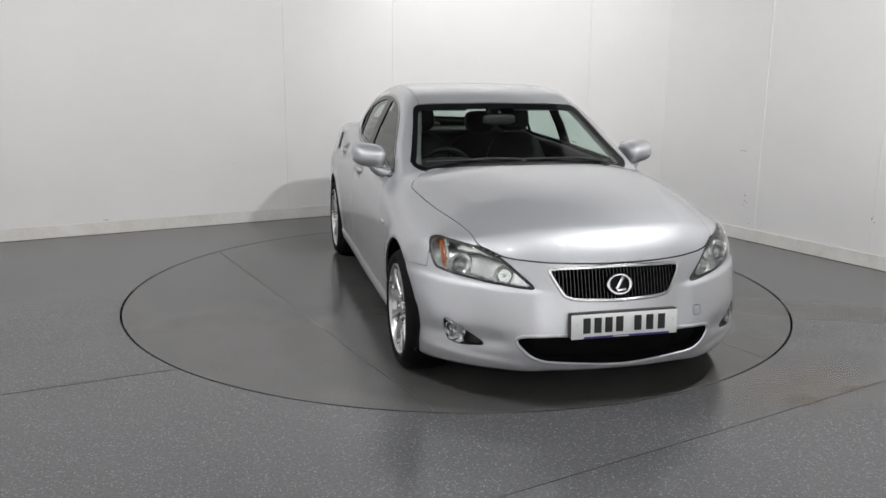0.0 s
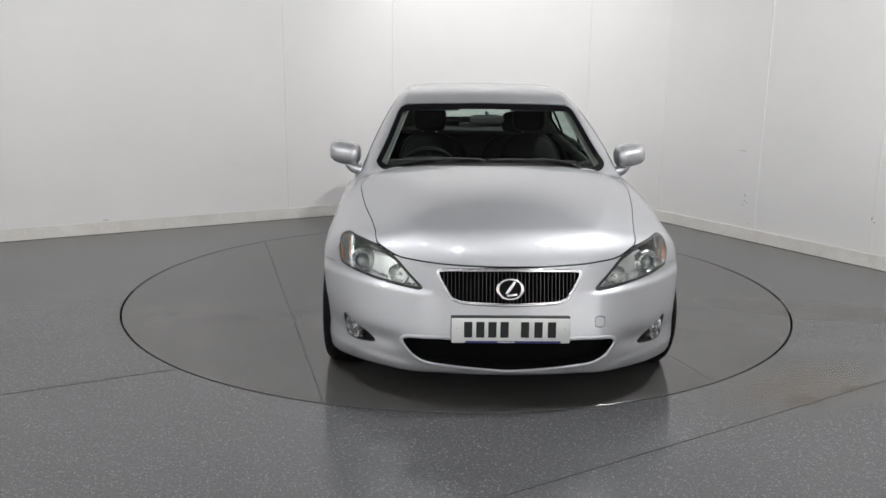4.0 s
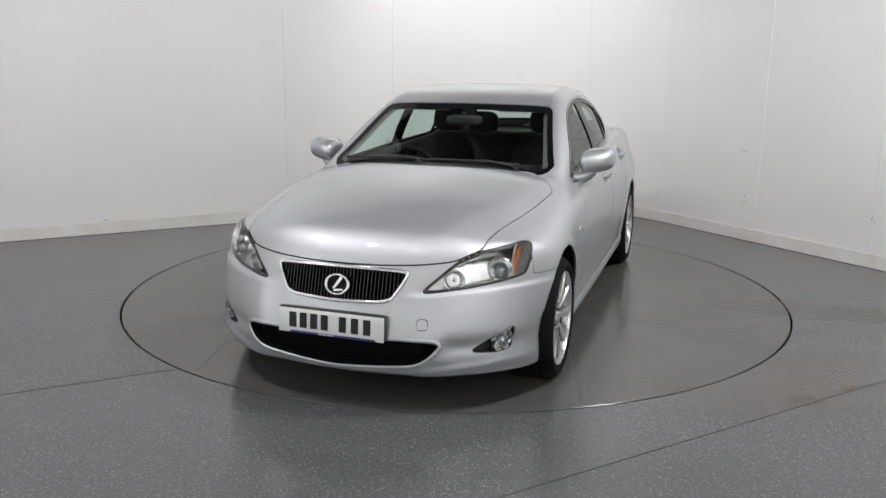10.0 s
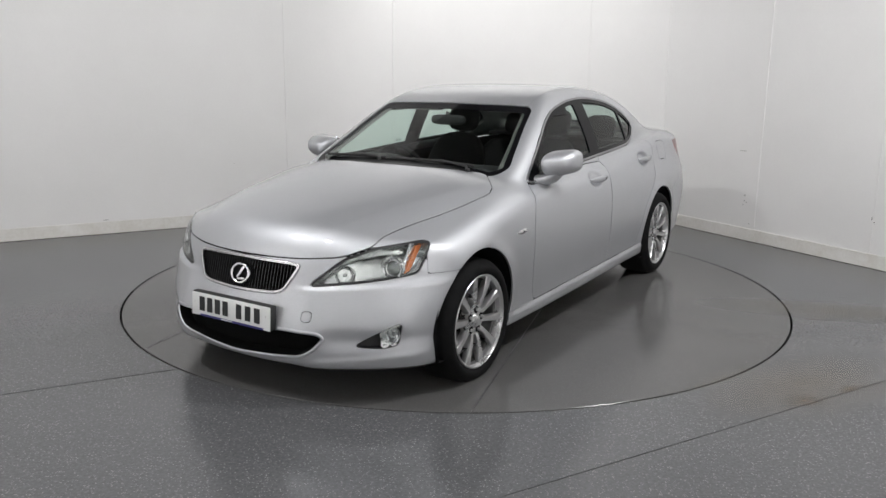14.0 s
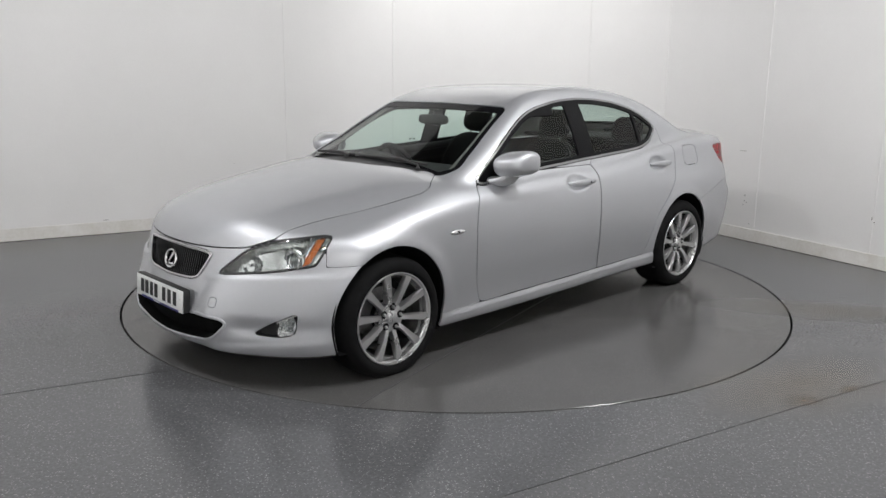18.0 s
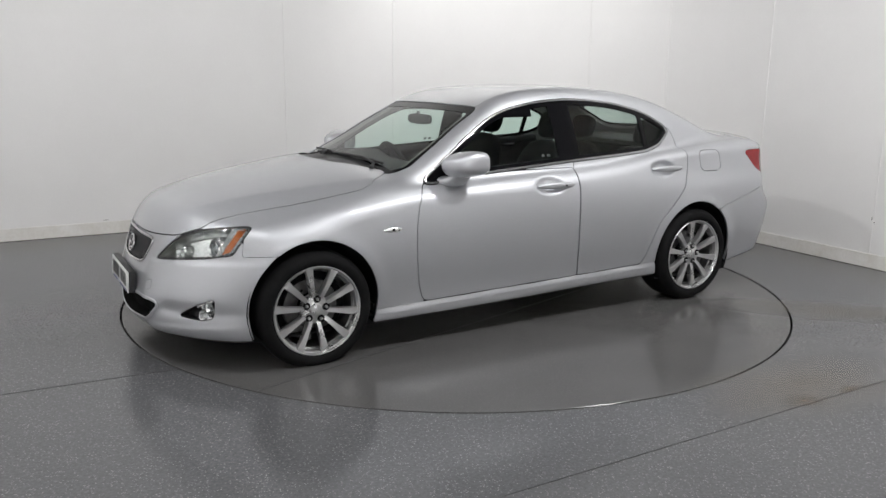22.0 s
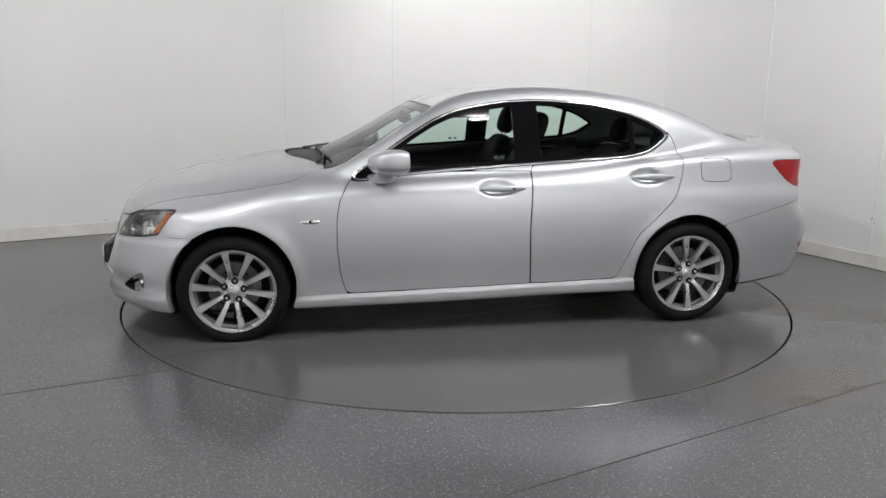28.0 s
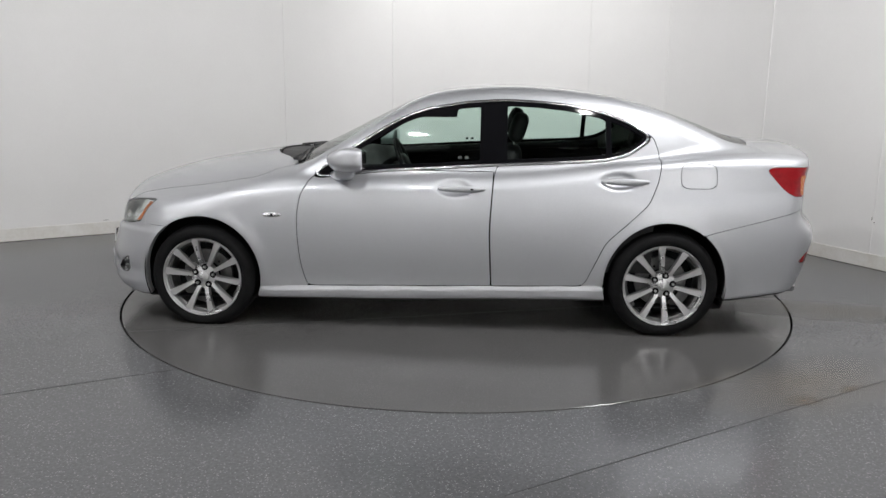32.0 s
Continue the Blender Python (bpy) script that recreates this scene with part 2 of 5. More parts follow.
def build_room():
    line = wall_line()
    thick = 0.12
    n = len(line)

    def strip(name, line, lo, hi, mat, off, t):
        pts = []
        for i, (a, b) in enumerate(line):
            p, q = Vector(line[max(i - 1, 0)]), Vector(line[min(i + 1, n - 1)])
            d = (q - p).normalized()
            nrm = Vector((-d.y, d.x))      # into the room
            pts.append((Vector((a, b)) + nrm * off, Vector((a, b)) + nrm * (off - t)))
        v, f = [], []
        for inn, out in pts:
            for w in (inn, out):
                x, y = plan(w.x, w.y)
                v += [(x, y, lo), (x, y, hi)]
        for i in range(len(pts) - 1):
            a, b = 4 * i, 4 * i + 4
            f += [(a, b, b + 1, a + 1), (a + 2, a + 3, b + 3, b + 2), (a + 1, b + 1, b + 3, a + 3), (a, a + 2, b + 2, b)]
        f += [(0, 1, 3, 2), (4 * len(pts) - 4, 4 * len(pts) - 2, 4 * len(pts) - 1, 4 * len(pts) - 3)]
        bm = bmesh.new()
        vs = [bm.verts.new(c) for c in v]
        for q in f:
            bm.faces.new([vs[k] for k in q])
        return part(name, bm, mat, None, angle=20)

    setting(strip("wall_curved", line, 0, HEIGHT, WALL, 0.0, thick), "matt white painted studio wall with a rounded corner")
    setting(strip("baseboard", line, 0.001, 0.115, SKIRT, 0.016, 0.014), "scuffed white painted skirting board along the studio wall")
    setting(strip("floor_seal", line, 0.0005, 0.004, SEAL, 0.022, 0.007), "dirty brown sealant line along the foot of the skirting")
    # vertical joints of the wall boards: arc length from the tangent of the long wall
    R = 1.95

    def along(s):
        if s <= 0:
            return (-R + s, 0.0), (0, 1)
        if s < R * math.pi / 2:
            a = s / R
            return (-R + R * math.sin(a), R - R * math.cos(a)), (-math.sin(a), math.cos(a))
        return (0.0, R + s - R * math.pi / 2), (-1, 0)

    for s, w in ((-1.50, 0.008), (-0.28, 0.026), (1.98, 0.010), (2.92, 0.020), (4.16, 0.014), (5.30, 0.012)):
        (a, b), (na, nb) = along(s)
        x, y = plan(a + na * 0.003, b + nb * 0.003)
        dx, dy = plan(a + na, b + nb)
        ang = math.atan2(dy - y, dx - x)
        bm = box_bm(0.007, w, HEIGHT - 0.116, pose(x, y, (HEIGHT + 0.116) / 2, 0, 0, math.degrees(ang)), 0.002, 1)
        setting(part("trim", bm, WALL, None), "white painted cover strip over a wall board joint")
    # scuffs and small dark marks on the boards: along the wall, height, size
    for s, z, w, h, m in ((4.03, 0.42, 0.012, 0.022, SCUFF), (4.03, 0.37, 0.010, 0.014, SCUFF), (4.05, 0.355, 0.014, 0.010, SCUFF), (4.02, 0.33, 0.008, 0.016, SCUFF), (5.29, 0.40, 0.010, 0.040, SCUFF), (5.31, 0.37, 0.014, 0.012, SCUFF), (3.97, 0.83, 0.11, 0.010, SMUDGE), (4.16, 0.81, 0.014, 0.012, SMUDGE), (-3.28, 0.13, 0.05, 0.006, SCUFF), (-2.05, 0.61, 0.010, 0.012, SCUFF), (4.10, 0.16, 0.012, 0.01, SCUFF)):
        (a, b), (na, nb) = along(s)
        x, y = plan(a + na * 0.0006, b + nb * 0.0006)
        dx, dy = plan(a + na, b + nb)
        bm = bmesh.new()
        rnd = random.Random(int(s * 100))
        bm.faces.new([bm.verts.new((0.0, w / 2 * math.cos(k * math.pi / 5) * rnd.uniform(0.6, 1.1), h / 2 * math.sin(k * math.pi / 5) * rnd.uniform(0.6, 1.1))) for k in range(10)])
        bmesh.ops.solidify(bm, geom=bm.faces[:], thickness=0.0008)
        ob = part("scuff", bm, m, None, smooth=False)
        ob.matrix_world = pose(x, y, z, 0, 0, math.degrees(math.atan2(dy - y, dx - x)))
        setting(ob, "small dark scuff mark on the white wall")
    # far sides of the hall, never in view, that close the room
    for nm, (a0, b0, a1, b1) in (("wall_rear", (-9, 9.5, 0.12, 9.62)), ("wall_side", (-9.12, -0.12, -9, 9.62))):
        bm = bmesh.new()
        c = [plan(a0, b0), plan(a1, b0), plan(a1, b1), plan(a0, b1)]
        lo = [bm.verts.new((*p, 0)) for p in c]
        hi = [bm.verts.new((*p, HEIGHT)) for p in c]
        bm.faces.new(lo)
        bm.faces.new(hi)
        for i in range(4):
            bm.faces.new((lo[i], lo[(i + 1) % 4], hi[(i + 1) % 4], hi[i]))
        setting(part(nm, bm, WALL, None, smooth=False), "plain white painted studio wall behind the camera")
    bm = bmesh.new()
    c = [plan(-9.2, -0.2), plan(0.2, -0.2), plan(0.2, 9.7), plan(-9.2, 9.7)]
    lo = [bm.verts.new((*p, HEIGHT)) for p in c]
    hi = [bm.verts.new((*p, HEIGHT + 0.1)) for p in c]
    bm.faces.new(lo)
    bm.faces.new(hi)
    for i in range(4):
        bm.faces.new((lo[i], lo[(i + 1) % 4], hi[(i + 1) % 4], hi[i]))
    setting(part("ceiling", bm, CEIL, None, smooth=False), "plain dark painted studio ceiling")
    # floor with a round pit for the platform
    bm = bmesh.new()
    seg = 192
    outer = [plan(-9.2, -0.2), plan(0.2, -0.2), plan(0.2, 9.7), plan(-9.2, 9.7)]
    ring = [bm.verts.new(((RING + 0.008) * math.cos(2 * math.pi * i / seg), (RING + 0.008) * math.sin(2 * math.pi * i / seg), 0)) for i in range(seg)]
    low = [bm.verts.new((v.co.x, v.co.y, -0.06)) for v in ring]
    rim = []
    for i in range(seg):
        d = Vector((math.cos(2 * math.pi * i / seg), math.sin(2 * math.pi * i / seg)))
        best = 1e9
        for k in range(4):
            p, q = Vector(outer[k]), Vector(outer[(k + 1) % 4])
            e = q - p
            den = d.x * e.y - d.y * e.x
            if abs(den) > 1e-9:
                tt = (p.x * e.y - p.y * e.x) / den
                uu = (p.x * d.y - p.y * d.x) / den
                if tt > 0 and -1e-6 <= uu <= 1 + 1e-6:
                    best = min(best, tt)
        rim.append(bm.verts.new((d.x * best, d.y * best, 0)))
    for i in range(seg):
        j = (i + 1) % seg
        bm.faces.new((ring[i], ring[j], rim[j], rim[i]))
        bm.faces.new((low[i], low[j], ring[j], ring[i]))
    setting(part("floor", bm, FLOOR, None, angle=30), "grey speckled vinyl studio floor with faint scuffs")
    bm = bmesh.new()
    bm.faces.new([bm.verts.new(((RING + 0.02) * math.cos(2 * math.pi * i / 48), (RING + 0.02) * math.sin(2 * math.pi * i / 48), -0.06)) for i in range(48)])
    setting(part("pit", bm, DARK, None, smooth=False), "dark bottom of the pit under the platform")
    # welded seams of the floor sheets
    for x0, y0, x1, y1 in ((-6.5, -4.40, -1.42, -1.77), (-1.9, -4.25, 4.2, -0.56)):
        mx, my = (x0 + x1) / 2, (y0 + y1) / 2
        bm = box_bm(math.hypot(x1 - x0, y1 - y0), 0.0035, 0.0016, pose(mx, my, 0.0008, 0, 0, math.degrees(math.atan2(y1 - y0, x1 - x0))))
        setting(part("floor_seam", bm, SEAM, None, smooth=False), "dark welded seam between vinyl floor sheets")


def stain(x, y, z, rx, ry, turn, mat):
    bm = bmesh.new()
    bmesh.ops.create_circle(bm, cap_ends=True, segments=32, radius=1.0)
    ob = part("floor_stain", bm, mat, None, smooth=False)
    ob.matrix_basis = pose(x, y, z, 0, 0, turn) @ Matrix.Diagonal((rx, ry, 1, 1))
    ob.visible_shadow = False
    return ob


for k, (x, y, rx, ry, turn, mat) in enumerate(((2.55, -0.55, 0.95, 0.24, -12, STAIN), (1.75, -1.85, 0.9, 0.42, 25, STAIN), (3.1, -1.2, 0.7, 0.3, 20, STAIN), (1.66, -2.06, 0.13, 0.08, 20, SPOT), (1.95, -1.90, 0.10, 0.04, 30, SPOT), (2.30, -0.72, 0.12, 0.03, -8, SPOT))):
    setting(stain(x, y, 0.0005 + 0.0004 * k, rx, ry, turn, mat), "faint brown worn stain on the vinyl floor")


def build_turntable():
    base = tagged(new("turntable"), label="round grey vinyl-covered turntable platform set flush in the floor", category="turntable")
    part("platform", lathe([(0.0001, -0.05), (RING - 0.006, -0.05), (RING - 0.006, -0.002), (RING - 0.009, 0.0), (0.0001, 0.0)], 192), TABLE, base, angle=30)
    part("edge_trim", lathe([(RING - 0.0055, -0.05), (RING - 0.001, -0.05), (RING - 0.001, -0.022), (RING - 0.0055, -0.022)], 192, close=True), DARK, base, "thin black edge of the platform")
    ang = math.atan(0.278)
    for c in (-1.415, 0.585):
        # seam: y = c + 0.278 x in the car's space
        p = Vector((0, c, 0)) + OFF
        d = Vector((math.cos(ang), math.sin(ang), 0))
        nrm = Vector((-d.y, d.x, 0))
        h = p.dot(nrm)
        half = math.sqrt(max((RING - 0.012) ** 2 - h * h, 0))
        mid = nrm * h
        bm = box_bm(2 * half, 0.004, 0.0012, Matrix.Translation((mid.x, mid.y, 0.0006)) @ Matrix.Rotation(ang, 4, "Z"))
        part("seam", bm, SEAM, base, smooth=False)
    return base


build_room()
TURNTABLE = build_turntable()


def build_lights():
    for lx, ly, lz, watts, wide, deep in LAMPS:
        e = tagged(new("studio_light"), label="small lit rectangular studio light panel hung from the ceiling", category="lamp", group="studio lights")
        e.matrix_world = look((lx, ly, lz), AIM)
        w, d = wide + 0.04, deep + 0.04
        bm = bmesh.new()
        for sx, sy, cx, cy in ((w + 0.06, 0.03, 0, d / 2 + 0.015), (w + 0.06, 0.03, 0, -d / 2 - 0.015), (0.03, d, w / 2 + 0.015, 0), (0.03, d, -w / 2 - 0.015, 0)):
            box_bm(sx, sy, 0.07, pose(cx, cy, 0), bm=bm)
        part("frame", bm, BLACK, e, smooth=False)
        part("back", box_bm(w, d, 0.02, pose(0, 0, 0.025)), BLACK, e, smooth=False)
        part("diffuser", box_bm(w, d, 0.012, pose(0, 0, -0.012)), GLOW, e, smooth=False)
        up = e.matrix_world.inverted() @ Vector((lx, ly, HEIGHT))
        part("drop_rod", tube([(0, 0, 0.03), up], 0.012, 8), BLACK, e)


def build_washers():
    """Unseen open dish floods on rods, added to carry the washers; the lamp shines from just before the bulb."""
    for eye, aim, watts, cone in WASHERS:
        e = tagged(new("unseen_flood"), label="unseen black dish-shaped flood light, added to wash a wall", category="lamp", group="studio floods")
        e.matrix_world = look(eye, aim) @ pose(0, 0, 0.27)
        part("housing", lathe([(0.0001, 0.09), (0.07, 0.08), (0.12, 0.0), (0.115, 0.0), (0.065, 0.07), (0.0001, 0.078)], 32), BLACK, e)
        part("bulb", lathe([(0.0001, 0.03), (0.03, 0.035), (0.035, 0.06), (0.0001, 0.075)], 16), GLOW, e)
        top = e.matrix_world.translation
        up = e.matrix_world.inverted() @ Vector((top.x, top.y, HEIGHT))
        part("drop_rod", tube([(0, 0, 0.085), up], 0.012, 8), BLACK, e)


GLOW = bpy.data.materials.new("lamp_diffuser")
GLOW.use_nodes = True
GLOW.node_tree.nodes["Principled BSDF"].inputs["Emission Color"].default_value = (1, 0.99, 0.97, 1)
GLOW.node_tree.nodes["Principled BSDF"].inputs["Emission Strength"].default_value = 3.0
build_lights()
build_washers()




# ---------- the car: smooth surface ----------
def spline(*knots):
    """Natural cubic curve through (x, value) knots, straight outside them."""
    k = sorted(knots)
    x, y = np.array([p[0] for p in k], float), np.array([p[1] for p in k], float)
    n = len(x)
    h = np.diff(x)
    A, r = np.eye(n), np.zeros(n)
    for i in range(1, n - 1):
        A[i, i - 1:i + 2] = h[i - 1], 2 * (h[i - 1] + h[i]), h[i]
        r[i] = 6 * ((y[i + 1] - y[i]) / h[i] - (y[i] - y[i - 1]) / h[i - 1])
    m = np.linalg.solve(A, r)
    s0 = (y[1] - y[0]) / h[0] - h[0] * m[1] / 6
    s1 = (y[-1] - y[-2]) / h[-1] + h[-1] * m[-2] / 6

    def f(q):
        q = np.asarray(q, float)
        i = np.clip(np.searchsorted(x, q) - 1, 0, n - 2)
        a, b = (x[i + 1] - q) / h[i], (q - x[i]) / h[i]
        v = a * y[i] + b * y[i + 1] + ((a ** 3 - a) * m[i] + (b ** 3 - b) * m[i + 1]) * h[i] ** 2 / 6
        v = np.where(q < x[0], y[0] + s0 * (q - x[0]), v)
        return np.where(q > x[-1], y[-1] + s1 * (q - x[-1]), v)
    return f


def step(q, lo, hi):
    t = np.clip((q - lo) / (hi - lo), 0, 1)
    return t * t * (3 - 2 * t)


def smin(a, b, k):
    h = np.clip(0.5 + 0.5 * (b - a) / k, 0, 1)
    return b * (1 - h) + a * h - k * h * (1 - h)


def smax(a, b, k):
    return -smin(-a, -b, k)


AXLE_F, AXLE_R, HUB_Z = 1.365, -1.365, 0.312
top_line = spline((-2.40, 1.00), (-2.28, 1.062), (-2.14, 1.093), (-1.95, 1.092), (-1.5, 1.06), (-0.6, 1.0), (0.3, 0.99), (0.8, 1.0), (1.05, 0.992), (1.28, 0.961), (1.55, 0.914), (1.80, 0.850), (1.97, 0.785), (2.09, 0.718), (2.2, 0.64))
cross_fall = spline((-2.3, 0.08), (-1.9, 0.035), (-1.4, 0.025), (-0.4, 0.045), (0.5, 0.07), (1.0, 0.098), (1.45, 0.128), (1.8, 0.125), (2.1, 0.11))
crease = spline((2.2, 0.26), (2.05, 0.33), (1.92, 0.395), (1.80, 0.450), (1.6, 0.510), (1.4, 0.565), (1.15, 0.63), (0.95, 0.68), (0.7, 0.74))
side_shape = spline((0.10, 0.845), (0.20, 0.860), (0.30, 0.866), (0.42, 0.879), (0.56, 0.889), (0.68, 0.888), (0.78, 0.876), (0.86, 0.852), (0.92, 0.822), (1.0, 0.772), (1.1, 0.70))
plan_taper = spline((-2.4, -0.10), (-2.1, -0.045), (-1.75, -0.008), (-1.36, 0.006), (-0.9, 0.006), (-0.3, 0.004), (0.4, 0.003), (0.9, 0.000), (1.36, -0.003), (1.7, -0.018), (1.95, -0.06), (2.2, -0.13))
nose_line = spline((0.10, 2.06), (0.17, 2.135), (0.24, 2.165), (0.33, 2.172), (0.42, 2.150), (0.50, 2.122), (0.58, 2.099), (0.66, 2.074), (0.74, 2.03), (0.85, 1.96))
tail_line = spline((0.15, -2.27), (0.28, -2.315), (0.42, -2.365), (0.52, -2.388), (0.60, -2.398), (0.645, -2.375), (0.69, -2.338), (0.76, -2.325), (0.92, -2.325), (1.02, -2.345), (1.1, -2.35))
belly = spline((-2.4, 0.30), (-2.2, 0.275), (-1.75, 0.212), (-1.0, 0.198), (0.0, 0.18), (1.0, 0.166), (1.7, 0.160), (2.2, 0.165))
roof_line = spline((1.45, 0.70), (1.10, 0.885), (0.80, 1.030), (0.61, 1.121), (0.43, 1.214), (0.25, 1.302), (0.09, 1.372), (-0.16, 1.421), (-0.37, 1.436), (-0.51, 1.438), (-0.76, 1.424), (-1.01, 1.393), (-1.31, 1.329), (-1.52, 1.264), (-1.77, 1.170), (-2.02, 1.066), (-2.5, 0.85))
cabin_shape = spline((0.5, 0.81), (0.8, 0.800), (0.92, 0.777), (1.0, 0.752), (1.1, 0.714), (1.2, 0.668), (1.3, 0.615), (1.45, 0.530))
cabin_taper = spline((-2.2, -0.17), (-1.8, -0.110), (-1.3, -0.045), (-0.7, -0.004), (0.0, 0.0), (0.7, 0.0), (1.1, -0.01))


def side_of(x, z):
    s = side_shape(z) + plan_taper(x)
    # flared wheel arches
    for ax in (AXLE_F, AXLE_R):
        r = np.hypot(x - ax, z - HUB_Z)
        s = s + 0.011 * np.exp(-((r - 0.362) / 0.05) ** 2) * step(z, 0.2, 0.34)
    # sill moulding between the wheels
    s = s + 0.011 * (1 - step(z - 0.0229 * (0.7 - x), 0.232, 0.250)) * step(x, -1.25, -0.9) * (1 - step(x, 0.9, 1.15))
    # bumper corners stand proud of the wings
    s = s + (0.008 * (1 - step(z, 0.575, 0.60)) - 0.016 * np.exp(-((z - 0.38) / 0.09) ** 2)) * step(x, 1.5, 1.75)
    # waist crease that rises from the front wing through the doors to the rear wing
    h = z - 0.84 - 0.09 * (0.77 - x)
    s = s + 0.0042 * np.exp(-(h / np.where(h > 0, 0.015, 0.075)) ** 2) * (1 - step(x, 1.05, 1.45)) * step(x, -1.7, -1.2)
    # square shoulder over the rear wheels
    s = s + (1 - step(x, -1.4, -0.8)) * (0.024 * np.exp(-((z - 1.02) / 0.07) ** 2) - 0.014 * np.exp(-((z - 0.85) / 0.07) ** 2))
    # cups behind the door handles
    for hx, hz in ((-0.142, 0.852), (-1.082, 0.905)):
        s = s - 0.026 * np.exp(-(((x - hx) / 0.094) ** 2 + ((z - hz) / 0.044) ** 2) ** 2.5)
    return s


def body_field(x, y, z):
    """Above zero inside the lower body."""
    a = np.abs(y)
    # bonnet: flat middle between two creases that spread towards the windscreen
    d = a - crease(x)
    fold = (d + np.sqrt(d * d + 1.0e-4) - (d - 0.15) - np.sqrt((d - 0.15) ** 2 + 9.0e-4)) / 2
    u = top_line(x) - cross_fall(x) * (a / 0.75) ** 2.3
    u = u + (0.009 - 0.135 * fold) * step(x, 0.75, 1.0)
    # boot lid lip
    u = u + 0.012 * np.exp(-((x + 2.24) / 0.06) ** 2) * (1 - step(a, 0.55, 0.72))
    f = smin(u - z, side_of(x, z) - a, 0.05 + 0.035 * step(x, -1.3, -0.6))
    n = nose_line(z) - 0.30 * a ** 2 - 0.12 * (a / 0.75) ** 4
    fold = 0.540 + 0.06 * (a - 0.40)
    n = n + 0.018 * (1 - step(z, fold - 0.012, fold + 0.016)) * step(a, 0.29, 0.42)
    # hollow below the crease and a lip along the lower edge
    n = n - 0.016 * np.exp(-((z - 0.312) / 0.040) ** 2) * step(a, 0.44, 0.56)
    n = n - 0.018 * step(a, 0.36, 0.60) * (1 - step(z, 0.30, 0.53))
    # thin blade along the lower edge, from the wheel to the intake
    ledge = 0.206 + 0.10 * (a - 0.36)
    n = n + 0.010 * (1 - step(z, ledge - 0.016, ledge + 0.016)) * step(a, 0.36, 0.50)
    f = smin(f, n - x, 0.055)
    f = smin(f, x - (tail_line(z) + 0.30 * a ** 2), 0.07)
    return smin(f, z - belly(x), 0.03)


def cabin_field(x, y, z):
    a = np.abs(y)
    c = 0.25 * step(x, -0.2, 0.9) - 0.30 * (1 - step(x, -1.8, -1.0))
    r = roof_line(x + c * a ** 2) - (0.05 * a ** 2)
    f = smin(r - z, cabin_shape(z) + cabin_taper(x) - a, 0.085)
    f = smin(f, x + 2.12, 0.03)
    return smin(f, z - 0.80, 0.02)


def car_field(p):
    x, y, z = p[..., 0], p[..., 1], p[..., 2]
    k = 0.022 + 0.05 * (1 - step(x, -1.7, -1.2))
    return smax(body_field(x, y, z), cabin_field(x, y, z), k)


def cast_body():
    """A fine net over the car, found along rays from an axis inside it."""
    z0, xr, xf = 0.60, -1.70, 1.50
    rays = []
    for i in range(56):
        rays.append((xr, -math.pi / 2 + math.pi / 2 * (i + 0.15) / 56))
    for i in range(340):
        rays.append((xr + (xf - xr) * i / 339, 0.0))
    for i in range(110):
        rays.append((xf, math.pi / 2 * (i + 0.85) / 110))
    nphi = 560
    ph = np.arange(nphi) * 2 * math.pi / nphi
    ox = np.array([r[0] for r in rays])[:, None]
    tilt = np.array([r[1] for r in rays])[:, None]
    d = np.stack([np.sin(tilt) * np.ones_like(ph), np.cos(tilt) * np.cos(ph), np.cos(tilt) * np.sin(ph)], -1)
    o = np.stack([ox * np.ones_like(ph), 0 * ox * ph, z0 + 0 * ox * ph], -1)
    lo, hi = np.full(d.shape[:2], 0.03), np.full(d.shape[:2], 1.5)
    for _ in range(26):
        mid = (lo + hi) / 2
        inside = car_field(o + d * mid[..., None]) > 0
        lo, hi = np.where(inside, mid, lo), np.where(inside, hi, mid)
    V = (o + d * lo[..., None])
    nu = len(rays)
    i, j = np.meshgrid(np.arange(nu - 1), np.arange(nphi), indexing="ij")
    jn = (j + 1) % nphi
    F = np.stack([i * nphi + j, i * nphi + jn, (i + 1) * nphi + jn, (i + 1) * nphi + j], -1).reshape(-1, 4)
    V = V.reshape(-1, 3)
    e = 1e-3
    N = np.stack([car_field(V - q) - car_field(V + q) for q in np.eye(3) * e], -1)
    N /= np.linalg.norm(N, axis=1)[:, None] + 1e-12
    return V, N, F


NET_V, NET_N, NET_F = cast_body()
NX, NY, NZ = NET_V.T
NA = np.abs(NY)


